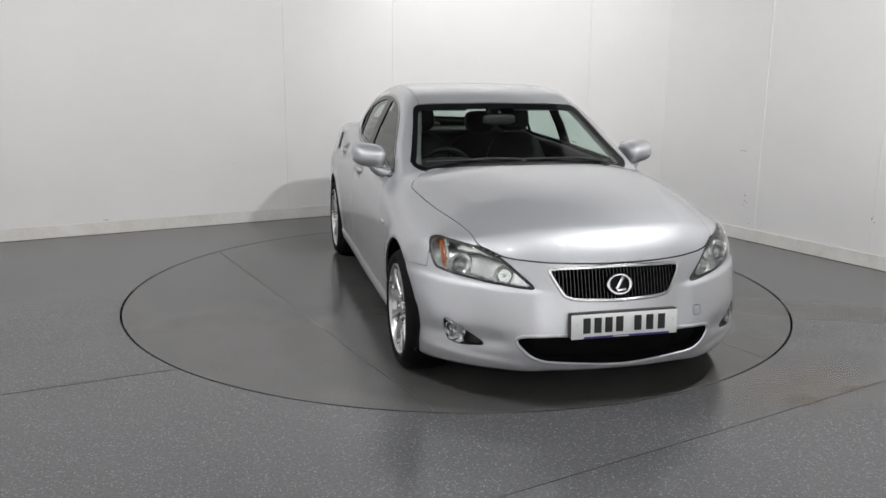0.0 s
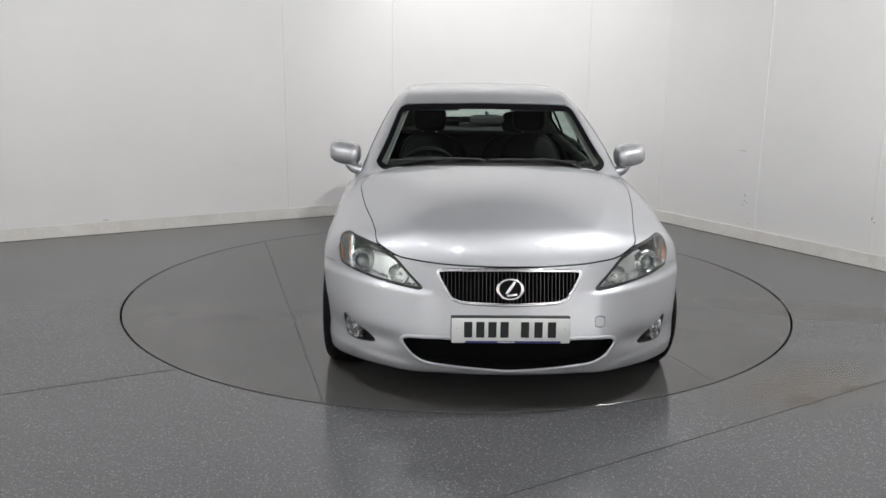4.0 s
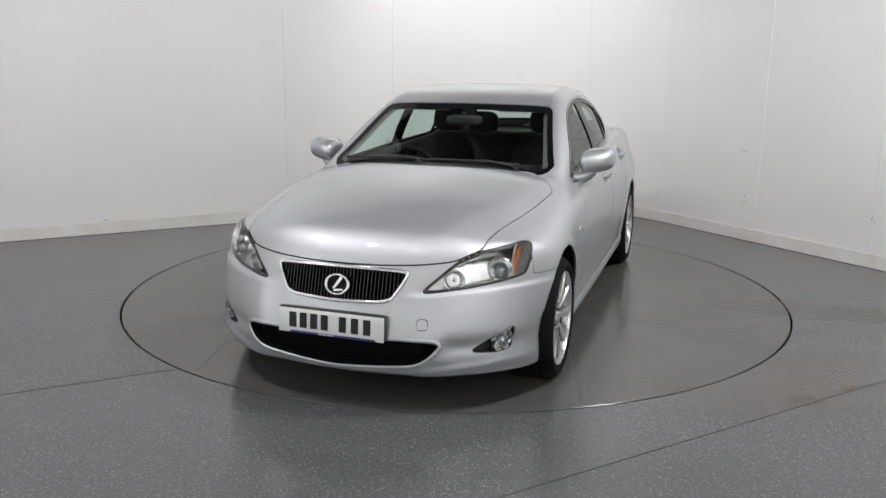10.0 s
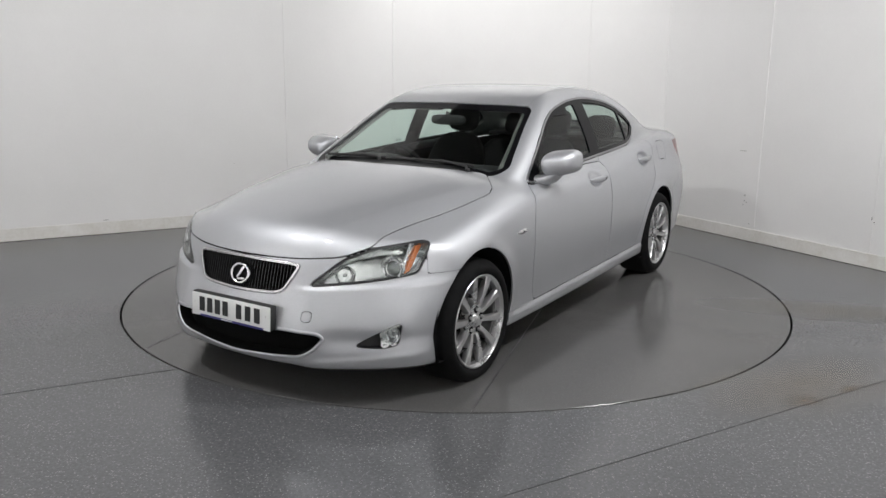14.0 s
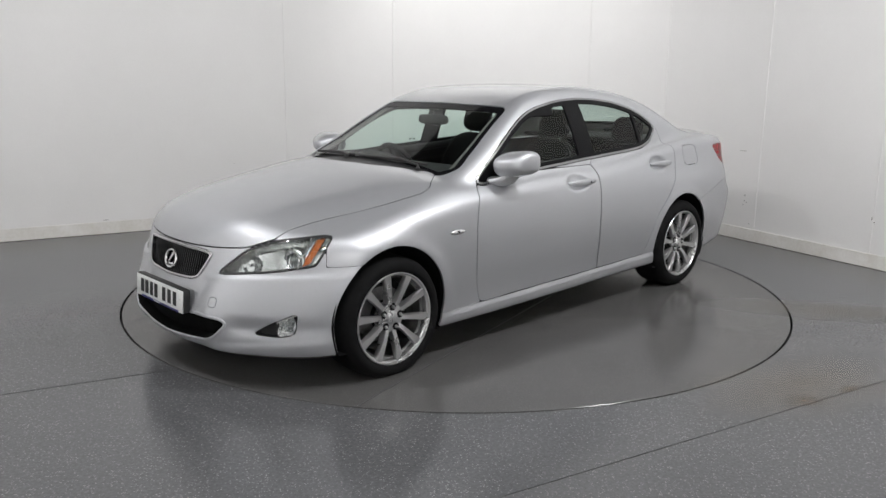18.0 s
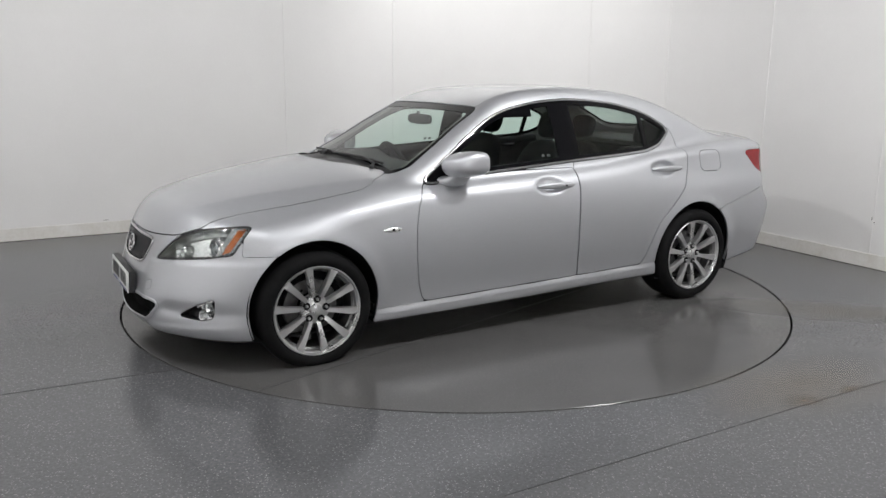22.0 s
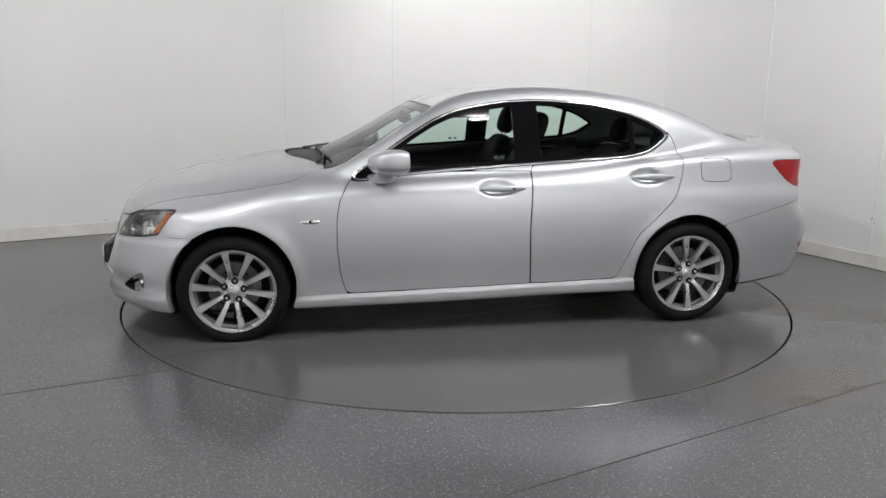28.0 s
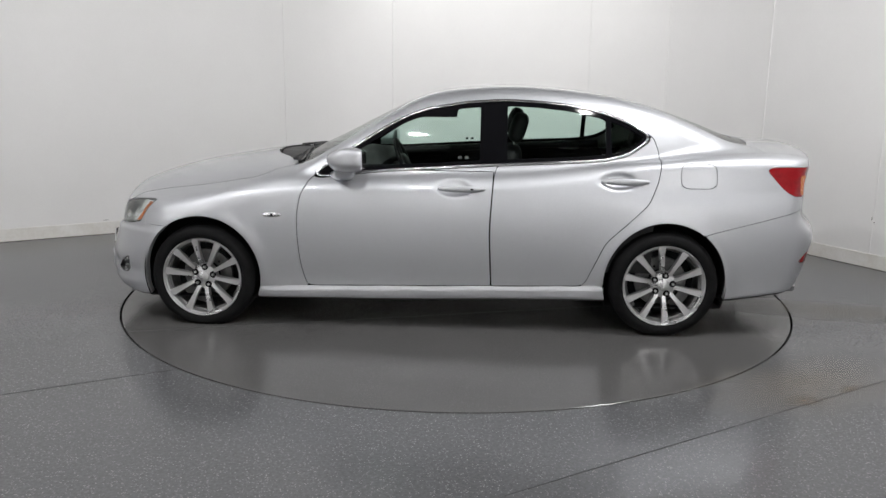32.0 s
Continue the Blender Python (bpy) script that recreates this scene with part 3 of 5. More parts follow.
def trimmed(f, inset=0.0, flange=0.012, gap=0.0022, side=0, inner=0.0):
    """The part of the net where f is above the gap, cut along a smooth line, with a folded edge. inner: a second skin that far inside."""
    g = f - gap
    F = NET_F
    if side:
        F = F[(NY[F] * side > 0).any(1)]
    pos = g[F] > 0
    whole = F[pos.all(1)]
    mixed = F[pos.any(1) & ~pos.all(1)]
    P, Nn = [], []
    ids = {}

    def keep(k):
        if ("v", k) not in ids:
            ids["v", k] = len(P)
            P.append(NET_V[k] - NET_N[k] * inset)
            Nn.append(NET_N[k])
        return ids["v", k]

    def cut(a, b):
        key = ("c", min(a, b), max(a, b))
        if key not in ids:
            t = g[a] / (g[a] - g[b])
            ids[key] = len(P)
            n = NET_N[a] * (1 - t) + NET_N[b] * t
            P.append(NET_V[a] * (1 - t) + NET_V[b] * t - n * inset)
            Nn.append(n)
        return ids[key]

    faces = []
    used = np.unique(whole)
    for k in used:
        keep(int(k))
    faces = [tuple(ids["v", int(k)] for k in q) for q in whole]
    edges = []
    for q in mixed:
        poly, cuts = [], []
        for k in range(4):
            a, b = int(q[k]), int(q[(k + 1) % 4])
            if g[a] > 0:
                poly.append(keep(a))
            if (g[a] > 0) != (g[b] > 0):
                c = cut(a, b)
                poly.append(c)
                cuts.append((c, g[a] > 0))
        if len(poly) >= 3:
            faces.append(tuple(poly))
        for m in range(0, len(cuts) - 1, 2):
            a, b = cuts[m], cuts[m + 1]
            edges.append((a[0], b[0]) if a[1] else (b[0], a[0]))
    if flange:
        top, low = {}, {}
        for a, b in edges:
            for k in (a, b):
                if k not in top:
                    top[k] = len(P)
                    P.append(P[k])
                    Nn.append(Nn[k])
                    low[k] = len(P)
                    P.append(P[k] - Nn[k] * flange)
                    Nn.append(Nn[k])
            faces.append((top[b], top[a], low[a], low[b]))
    return P, faces


def skin(name, f, mat, parent, label="", **how):
    P, faces = trimmed(f, **how)
    return link(name, [(p[0] + OFF.x, p[1] + OFF.y, p[2]) for p in P], faces, mat, parent, True, label)


def bead(name, f, half, rise, mat, parent, label="", side=1, inset=0.0):
    """A slim rounded moulding laid along the line where f is zero."""
    F = NET_F[(NY[NET_F] * side > 0).any(1)] if side else NET_F
    pos = f[F] > 0
    F = F[pos.any(1) & ~pos.all(1)]
    at, nxt = {}, {}
    for q in F:
        ends = []
        for k in range(4):
            a, b = int(q[k]), int(q[(k + 1) % 4])
            if (f[a] > 0) != (f[b] > 0):
                key = (min(a, b), max(a, b))
                t = f[a] / (f[a] - f[b])
                at[key] = (NET_V[a] * (1 - t) + NET_V[b] * t, NET_N[a] * (1 - t) + NET_N[b] * t)
                ends.append(key)
        if len(ends) == 2:
            for a, b in (ends, ends[::-1]):
                nxt.setdefault(a, []).append(b)
    chain = [next(iter(nxt))]
    seen = set(chain)
    while True:
        more = [k for k in nxt[chain[-1]] if k not in seen]
        if not more:
            break
        chain.append(more[0])
        seen.add(more[0])
    p = np.array([at[k][0] for k in chain])
    n = np.array([at[k][1] for k in chain])
    for _ in range(10):
        p = p * 0.5 + (np.roll(p, 1, 0) + np.roll(p, -1, 0)) * 0.25
        n = n * 0.5 + (np.roll(n, 1, 0) + np.roll(n, -1, 0)) * 0.25
    # even steps round the loop
    d = np.concatenate([[0], np.cumsum(np.linalg.norm(np.roll(p, -1, 0) - p, axis=1))])
    q = np.arange(0, d[-1], 0.012)
    p = np.stack([np.interp(q, d, np.append(p[:, k], p[0, k])) for k in range(3)], -1)
    n = np.stack([np.interp(q, d, np.append(n[:, k], n[0, k])) for k in range(3)], -1)
    n /= np.linalg.norm(n, axis=1)[:, None]
    along = np.roll(p, -2, 0) - np.roll(p, 2, 0)
    along /= np.linalg.norm(along, axis=1)[:, None]
    across = np.cross(along, n)
    verts, faces = [], []
    cross = [(-1, -0.004), (-0.95, rise * 0.6), (-0.6, rise), (0.6, rise), (0.95, rise * 0.6), (1, -0.004)]
    m = len(cross)
    for i in range(len(p)):
        for u, h in cross:
            v = p[i] + across[i] * u * half + n[i] * (h - inset)
            verts.append((v[0] + OFF.x, v[1] + OFF.y, v[2]))
    k = len(p)
    for i in range(k):
        j = (i + 1) % k
        for c in range(m - 1):
            faces.append((i * m + c, i * m + c + 1, j * m + c + 1, j * m + c))
    return link(name, verts, faces, mat, parent, True, label)


def inside(px, pz, pts, smooth=True, n=14):
    """Signed distance, above zero inside a closed outline; smooth outlines run through rounded corners."""
    q = np.array(pts, float)
    if smooth:
        for _ in range(3):
            a = np.roll(q, -1, 0)
            q = np.stack([q * 0.85 + a * 0.15, q * 0.15 + a * 0.85], 1).reshape(-1, 2)
    a, b = q, np.roll(q, -1, 0)
    best = np.full(px.shape, 1e9)
    odd = np.zeros(px.shape, bool)
    for (x0, y0), (x1, y1) in zip(a, b):
        dx, dy = x1 - x0, y1 - y0
        t = np.clip(((px - x0) * dx + (pz - y0) * dy) / (dx * dx + dy * dy + 1e-12), 0, 1)
        best = np.minimum(best, (px - x0 - t * dx) ** 2 + (pz - y0 - t * dy) ** 2)
        if abs(dy) > 1e-12:
            odd ^= ((y0 > pz) != (y1 > pz)) & (px < (pz - y0) * dx / dy + x0)
    d = np.sqrt(best)
    return np.where(odd, d, -d)


# outlines, on the side view (x, z), the front view (y, z), the plan (x, y) and the nose seen from its corner (q, z)
NQ = (NA - (NX - 1.9)) / math.sqrt(2)
far = 9.0
glazed = 2 * (cabin_field(NX, NY, NZ) - body_field(NX, NY, NZ))
dlo = inside(NX, NZ, [(0.70, 0.905), (0.33, 0.945), (-0.37, 0.988), (-1.00, 1.018), (-1.15, 1.052), (-1.285, 1.142), (-1.16, 1.217), (-1.02, 1.272), (-0.82, 1.316), (-0.60, 1.338), (-0.42, 1.344), (-0.21, 1.331), (-0.006, 1.297), (0.096, 1.270), (0.197, 1.228), (0.297, 1.172), (0.396, 1.109), (0.60, 0.976)])
dlo = np.minimum(dlo, NA - np.maximum(0.50, np.where(NX > -0.15, 0.676 - 0.345 * (NZ - 0.956) + 0.045, 0.0)))
arch = np.minimum(np.hypot(NX - AXLE_F, (NZ - HUB_Z) * 0.985) - 0.350, np.hypot(NX - AXLE_R, (NZ - HUB_Z) * 0.955) - 0.350)
arch = np.maximum(arch, 0.55 - NA)
door_f = inside(NX, NZ, [(0.685, 0.915), (0.72, 0.885), (0.765, 0.80), (0.785, 0.69), (0.785, 0.53), (0.768, 0.37), (0.738, 0.268), (0.705, 0.254), (0.60, 0.2565), (-0.325, 0.2752), (-0.362, 0.276), (-0.3605, 0.31), (-0.345, 0.62), (-0.372, 1.01), (-0.37, 1.2), (0.3, 1.2)], True)
door_r = inside(NX, NZ, [(-0.37, 1.01), (-0.345, 0.62), (-0.3605, 0.31), (-0.362, 0.276), (-0.40, 0.2768), (-0.82, 0.2868), (-0.875, 0.288), (-0.915, 0.31), (-0.955, 0.405), (-1.02, 0.555), (-1.15, 0.676), (-1.26, 0.782), (-1.315, 0.91), (-1.335, 1.05), (-1.30, 1.15), (-1.24, 1.17), (-0.9, 1.2)], True)
door_f = np.minimum.reduce([door_f, NA - 0.5, np.maximum(dlo + 0.017, 0.945 - NZ)])
door_r = np.minimum(door_r, NA - 0.5)
lamp = inside(NQ, NZ, [(0.150, 0.546), (0.27, 0.558), (0.38, 0.570), (0.52, 0.586), (0.648, 0.606), (0.672, 0.64), (0.728, 0.738), (0.685, 0.747), (0.58, 0.738), (0.47, 0.726), (0.40, 0.704), (0.31, 0.672)], True)
lamp = np.minimum(lamp, NX - 1.3)
bonnet = inside(NX, NA, [(2.4, -0.5), (2.4, 0.505), (1.970, 0.530), (1.862, 0.611), (1.78, 0.620), (1.65, 0.645), (1.45, 0.690), (1.25, 0.725), (1.06, 0.752), (0.985, 0.728), (0.93, 0.680), (0.84, 0.610), (0.82, 0.575), (0.91, 0.44), (1.02, 0.295), (1.06, 0.12), (1.07, 0.0), (1.06, -0.5)], True)
bonnet = np.minimum(bonnet, inside(NA, NZ, [(-0.6, 0.659), (0.0, 0.659), (0.17, 0.660), (0.345, 0.666), (0.505, 0.680), (0.608, 0.727), (0.66, 0.735), (0.90, 0.735), (0.90, 1.3), (-0.6, 1.3)], True))
cowl = inside(NX, NA, [(1.1, -0.5), (1.1, 0.3), (0.90, 0.58), (0.80, 0.665), (0.70, 0.67), (0.5, 0.4), (0.5, -0.5)], True)
cowl = np.where(NZ > 0.8, np.minimum.reduce([cowl, -bonnet, -(glazed - 0.004)]), -far)
bonnet = np.where(NZ > 0.6, bonnet, -far)
grille = inside(NA, NZ, [(-0.4, 0.646), (0.0, 0.646), (0.322, 0.639), (0.306, 0.600), (0.250, 0.508), (0.0, 0.500), (-0.4, 0.500)], True)
grille = np.where(NX > 1.8, grille, -far)
intake = inside(NA, NZ, [(-0.5, 0.343), (0.0, 0.343), (0.500, 0.345), (0.43, 0.264), (0.362, 0.230), (0.0, 0.205), (-0.5, 0.205)], True)
intake = np.where(NX > 1.8, intake, -far)
fog = inside(NQ, NZ, [(0.572, 0.397), (0.555, 0.287), (0.48, 0.274), (0.345, 0.287), (0.45, 0.345)], True)
fog = np.where(NX > 1.5, fog, -far)
screen = inside(NA, NZ, [(-0.7, 0.90), (0.0, 0.90), (0.5, 0.90), (0.60, 0.935), (0.665, 0.960), (0.688, 0.990), (0.654, 1.056), (0.611, 1.160), (0.556, 1.304), (0.40, 1.312), (0.0, 1.318), (-0.7, 1.318)], True)
screen = np.where(NX > 0.0, np.minimum(screen, glazed - 0.004), -far)
backlight = inside(NA, NZ, [(-0.7, 1.095), (0.0, 1.095), (0.56, 1.085), (0.50, 1.30), (0.0, 1.325), (-0.7, 1.325)], True)
backlight = np.where(NX < -1.0, np.minimum(backlight, glazed - 0.004), -far)
boot = inside(NX, NA, [(-1.96, -0.7), (-1.96, 0.0), (-1.93, 0.5), (-1.95, 0.66), (-2.1, 0.655), (-2.5, 0.60), (-2.5, -0.7)], True)
boot = np.where(NZ > 0.66, boot, -far)
tail_lamp = inside(NX, NZ, [(-1.912, 0.993), (-2.2, 0.993), (-2.5, 0.985), (-2.5, 0.826), (-2.10, 0.822), (-2.03, 0.862)], True)
tail_lamp = np.where(NX < -1.8, np.minimum(tail_lamp, NA - 0.42), -far)
reflector = inside(NX, NZ, [(-2.12, 0.440), (-2.5, 0.440), (-2.5, 0.515), (-2.20, 0.515)], True)
reflector = np.where(NX < -1.8, np.minimum(reflector, NA - 0.45), -far)
flap = inside(NX, NZ, [(-1.437, 1.010), (-1.437, 0.868), (-1.642, 0.868), (-1.642, 1.010)], True)
flap = np.minimum(flap, NA - 0.5)
rear_cut = np.where(NX < -1.4, 0.608 + (-1.57 - NX) * 0.262 - NZ, -far)          # below: rear bumper
nose_cut = np.where(NX > 1.36, np.minimum(0.604 - NZ, NX - 1.36), -far)
face = np.where(NX > 1.7, np.minimum(0.70 - NQ, 0.2 + 0 * NZ), -far)             # the nose between the lamps
floor_cut = NZ - (belly(NX) + 0.012)
roof_cut = np.minimum(NA - 0.470 - 0.05 * step(NX, -1.6, -0.6), far)              # above zero outside the roof's edge

out = lambda *fs: np.minimum.reduce([-f for f in fs])
bumper_zone = np.maximum(nose_cut, np.minimum(face, np.where(NZ < 0.72, 0.2, -far)))


STRIP = 0.013                                   # width of the bright strip round the side windows
dlo_out = dlo + STRIP
tow = inside(NY, NZ, [(0.385, 0.398), (0.430, 0.398), (0.430, 0.442), (0.385, 0.442)], True)
tow = np.where(NX > 1.7, tow, -far)


def surf(o, d):
    """Where the ray from o, inside the body, leaves it, and the outward normal."""
    o, d = np.array(o, float), np.array(d, float)
    d = d / np.linalg.norm(d)
    lo, hi = 0.0, 1.6
    for _ in range(30):
        mid = (lo + hi) / 2
        if car_field(o + d * mid) > 0:
            lo = mid
        else:
            hi = mid
    p = o + d * lo
    n = np.array([float(car_field(p - e) - car_field(p + e)) for e in np.eye(3) * 2e-3])
    return Vector(p), Vector(n).normalized()


def nose_at(y, z):
    return surf((1.5, y, z), (1, 0, 0))


def nose_line_at(ys, zs):
    """Points of the nose in front of many (y, z) at once, with their outward normals."""
    ys, zs = np.asarray(ys, float), np.asarray(zs, float)
    lo, hi = np.full(ys.shape, 1.5), np.full(ys.shape, 2.6)
    for _ in range(26):
        mid = (lo + hi) / 2
        got = car_field(np.stack([mid, ys, zs], -1)) > 0
        lo, hi = np.where(got, mid, lo), np.where(got, hi, mid)
    p = np.stack([lo, ys, zs], -1)
    n = np.stack([car_field(p - e) - car_field(p + e) for e in np.eye(3) * 2e-3], -1)
    n /= np.linalg.norm(n, axis=-1)[..., None]
    return [Vector(v) for v in p], [Vector(v) for v in n]


def side_at(x, z, s=1):
    return surf((x, 0.2 * s, z), (0, s, 0))


def top_at(x, y):
    return surf((x, y, 0.62), (0, 0, 1))


def facing(p, n, up=(0, 0, 1)):
    """A pose at p whose z axis is n and whose y axis is as near up as can be."""
    z = Vector(n).normalized()
    x = Vector(up).cross(z).normalized()
    y = z.cross(x)
    m = Matrix((x, y, z)).transposed().to_4x4()
    return Matrix.Translation(Vector(p) + OFF) @ m


def wheel_bm_parts(car, x, y, spin, s, hub_z):
    """A wheel whose outer face looks along s times y."""
    w = new("wheel")
    w.parent = car
    turn = Matrix.Rotation(radians(-90 * s), 4, "X") if s > 0 else Matrix.Rotation(radians(90), 4, "X")
    w.matrix_basis = Matrix.Translation(Vector((x, y, hub_z)) + OFF) @ turn @ Matrix.Rotation(radians(spin), 4, "Z")
    R = 0.316
    tyre = lathe([(0.236, 0.018), (0.246, 0.030), (0.262, 0.036), (0.280, 0.034), (0.296, 0.022), (0.307, 0.004), (0.3125, -0.006), (R - 0.001, -0.030), (R, -0.09), (R, -0.13), (R - 0.001, -0.175), (0.308, -0.2), (0.29, -0.215), (0.26, -0.216), (0.232, -0.2), (0.225, -0.1), (0.228, 0.0)], 160, close=True)
    # the tyre is pressed flat where it stands
    for v in tyre.verts:
        p = w.matrix_basis @ v.co
        if p.z < 0.002:
            v.co = w.matrix_basis.inverted() @ Vector((p.x, p.y, 0.002))
    part("tyre", tyre, RUBBER, w, "black road tyre")
    rim = part("rim", lathe([(0.2375, 0.020), (0.2388, 0.026), (0.2365, 0.0290), (0.2325, 0.0285), (0.2300, 0.0245), (0.2270, 0.0160), (0.2215, 0.0125), (0.2195, 0.004), (0.2165, -0.012)], 96), ALLOY, w, angle=28)
    # barrel coloured darker than the rim for the shade behind the spokes
    part("rim_barrel", lathe([(0.2166, -0.012), (0.2060, -0.020), (0.2040, -0.05), (0.1980, -0.06), (0.1970, -0.12), (0.212, -0.18), (0.235, -0.19)], 96), DISC, w)
    # ten tapered spokes
    for i in range(10):
        a = radians(18 + 36 * i)
        bm = bmesh.new()
        rows = []
        for r, hw, zt, dp in ((0.056, 0.0160, -0.008, 0.040), (0.072, 0.0132, -0.001, 0.042), (0.090, 0.0128, 0.005, 0.042), (0.120, 0.0140, 0.010, 0.040), (0.160, 0.0165, 0.014, 0.036), (0.195, 0.0195, 0.0165, 0.032), (0.2160, 0.0222, 0.0175, 0.028), (0.2285, 0.0260, 0.0170, 0.024)):
            c = [(r, -hw * 0.86, zt - dp), (r, -hw, zt - 0.007), (r, -hw * 0.82, zt), (r, 0, zt - 0.0010), (r, hw * 0.82, zt), (r, hw, zt - 0.007), (r, hw * 0.86, zt - dp)]
            rows.append([bm.verts.new((p[0] * math.cos(a) - p[1] * math.sin(a), p[0] * math.sin(a) + p[1] * math.cos(a), p[2])) for p in c])
        for p, q in zip(rows, rows[1:]):
            for k in range(7):
                bm.faces.new((p[k], p[(k + 1) % 7], q[(k + 1) % 7], q[k]))
        part("spoke", bm, ALLOY, w, angle=28)
    part("hub", lathe([(0.0001, 0.006), (0.028, 0.006), (0.032, 0.003), (0.035, -0.003), (0.040, -0.005), (0.068, -0.005), (0.073, -0.006), (0.077, -0.014), (0.078, -0.05), (0.0001, -0.05)], 48), ALLOY, w)
    part("centre_cap", lathe([(0.0001, 0.0115), (0.024, 0.0105), (0.0300, 0.0070), (0.0300, 0.003)], 32), ALLOY, w, "bright centre cap with a plain oval mark")
    part("cap_mark", lathe([(0.010, 0.0104), (0.013, 0.0115), (0.016, 0.0100)], 24, Matrix.Diagonal((1.15, 0.8, 1, 1))), ALLOY, w)
    for i in range(5):
        a = radians(72 * i)
        m = Matrix.Translation((0.0570 * math.cos(a), 0.0570 * math.sin(a), 0.009))
        # near-black disc on the solid hub, painted shade of a bolt recess
        part("bolt_hole_shade", lathe([(0.0205, -0.0128), (0.0197, -0.0112), (0.0186, -0.0118), (0.0001, -0.0119)], 20, m), DARK, w)
        part("lug_nut", lathe([(0.0001, 0.003), (0.006, 0.002), (0.0085, -0.003), (0.0088, -0.014)], 6, m), ALLOY, w)
    part("brake_disc", lathe([(0.075, -0.085), (0.148, -0.085), (0.150, -0.09), (0.150, -0.108), (0.075, -0.108)], 64), DISC, w)
    for k in range(5):
        a = radians(36 + 72 * k)
        # near-black disc before the brake disc, painted shade of a hole
        part("bell_hole_shade", lathe([(0.007, -0.082), (0.0072, -0.084), (0.0001, -0.0842)], 12, Matrix.Translation((0.10 * math.cos(a), 0.10 * math.sin(a), 0))), DARK, w)
    cal = bmesh.new()
    back = radians((60 if x > 0 else 140) * s - spin * 1)
    rows = []
    for k in range(9):
        a = back + radians(-26 + 52 * k / 8)
        rows.append([cal.verts.new((r * math.cos(a), r * math.sin(a), z)) for r, z in ((0.112, -0.066), (0.116, -0.058), (0.176, -0.058), (0.182, -0.066), (0.182, -0.112), (0.112, -0.112))])
    for p, q in zip(rows, rows[1:]):
        for k in range(6):
            cal.faces.new((p[k], p[(k + 1) % 6], q[(k + 1) % 6], q[k]))
    cal.faces.new(rows[0])
    cal.faces.new(rows[-1])
    part("brake_calliper", cal, DISC, w, "grey cast brake calliper", angle=30)
    # flat near-black disc added to stand in for shade deep in the wheel
    part("wheel_back_shade", lathe([(0.20, -0.118), (0.0001, -0.118)], 48), DARK, w)
    part("valve", lathe([(0.0001, 0.012), (0.003, 0.012), (0.0035, -0.012)], 8, Matrix.Translation((0.211, 0.0, 0.008))), BLACK, w)
    return w


def rounded_blob(half, exps, n=28, shape=None):
    """A soft-cornered closed form; shape bends its points."""
    bm = bmesh.new()
    rows = []
    for i in range(1, n):
        la = -math.pi / 2 + math.pi * i / n
        row = []
        for j in range(2 * n):
            lo = math.pi * j / n
            c = (math.cos(la) * math.cos(lo), math.cos(la) * math.sin(lo), math.sin(la))
            p = Vector([math.copysign(abs(v) ** e, v) * h for v, e, h in zip(c, exps, half)])
            row.append(bm.verts.new(shape(p) if shape else p))
        rows.append(row)
    for a, b in zip(rows, rows[1:]):
        for j in range(2 * n):
            k = (j + 1) % (2 * n)
            bm.faces.new((a[j], a[k], b[k], b[j]))
    bm.faces.new(rows[0])
    bm.faces.new(rows[-1])
    return bm


def moved(bm, m):
    bmesh.ops.transform(bm, matrix=m, verts=bm.verts)
    return bm


def build_mirror(car, s):
    base = Vector((0.475, 0.895 * s, 1.008)) + OFF

    def shape(p):
        x, y, z = p
        t = s * y / 0.1
        z = z * (0.94 + 0.06 * t) + 0.006 * t
        if z < -0.012:
            # the underside is a facet of its own that rises towards the tip
            q = (-0.012 - z) / 0.068
            z = -0.012 + (z + 0.012) * (0.92 - 0.30 * max(t, -0.4))
            x, y = x * (1 - 0.14 * q) - 0.004 * q, y * (1 - 0.04 * q)
        # the nose of the shell drops towards the front
        if x > 0 and z > 0:
            z *= 1 - 0.34 * (x / 0.118) ** 1.6
        x = x * (1.0 - 0.10 * t) - 0.022 * t
        return Vector((max(x, -0.078 - 0.022 * t), y, z))

    mirror = part("door_mirror", moved(rounded_blob((0.118, 0.098, 0.080), (0.80, 0.58, 0.62), 30, shape), Matrix.Translation(base)), PAINT, car, angle=60)
    glass = rounded_blob((0.004, 0.080, 0.056), (1, 0.6, 0.6), 14)
    part("mirror_glass", moved(glass, Matrix.Translation(base + Vector((-0.080, 0, 0.004))) @ Matrix.Rotation(radians(-12 * s), 4, "Z")), CHROME, mirror, "mirror glass")
    bm = bmesh.new()
    rows = []
    for y, hx, hz, cx, cz in ((0.760, 0.078, 0.026, 0.530, 0.912), (0.800, 0.072, 0.030, 0.522, 0.911), (0.838, 0.066, 0.034, 0.512, 0.918), (0.866, 0.060, 0.038, 0.502, 0.936), (0.890, 0.056, 0.036, 0.492, 0.960)):
        rows.append([bm.verts.new(Vector((cx + hx * math.copysign(abs(math.cos(a)) ** 0.8, math.cos(a)), y * s, cz + hz * math.sin(a))) + OFF) for a in [2 * math.pi * k / 20 for k in range(20)]])
    for a, b in zip(rows, rows[1:]):
        for k in range(20):
            bm.faces.new((a[k], a[(k + 1) % 20], b[(k + 1) % 20], b[k]))
    bm.faces.new(rows[0])
    bm.faces.new(rows[-1])
    part("mirror_foot", bm, PAINT, mirror, angle=50)


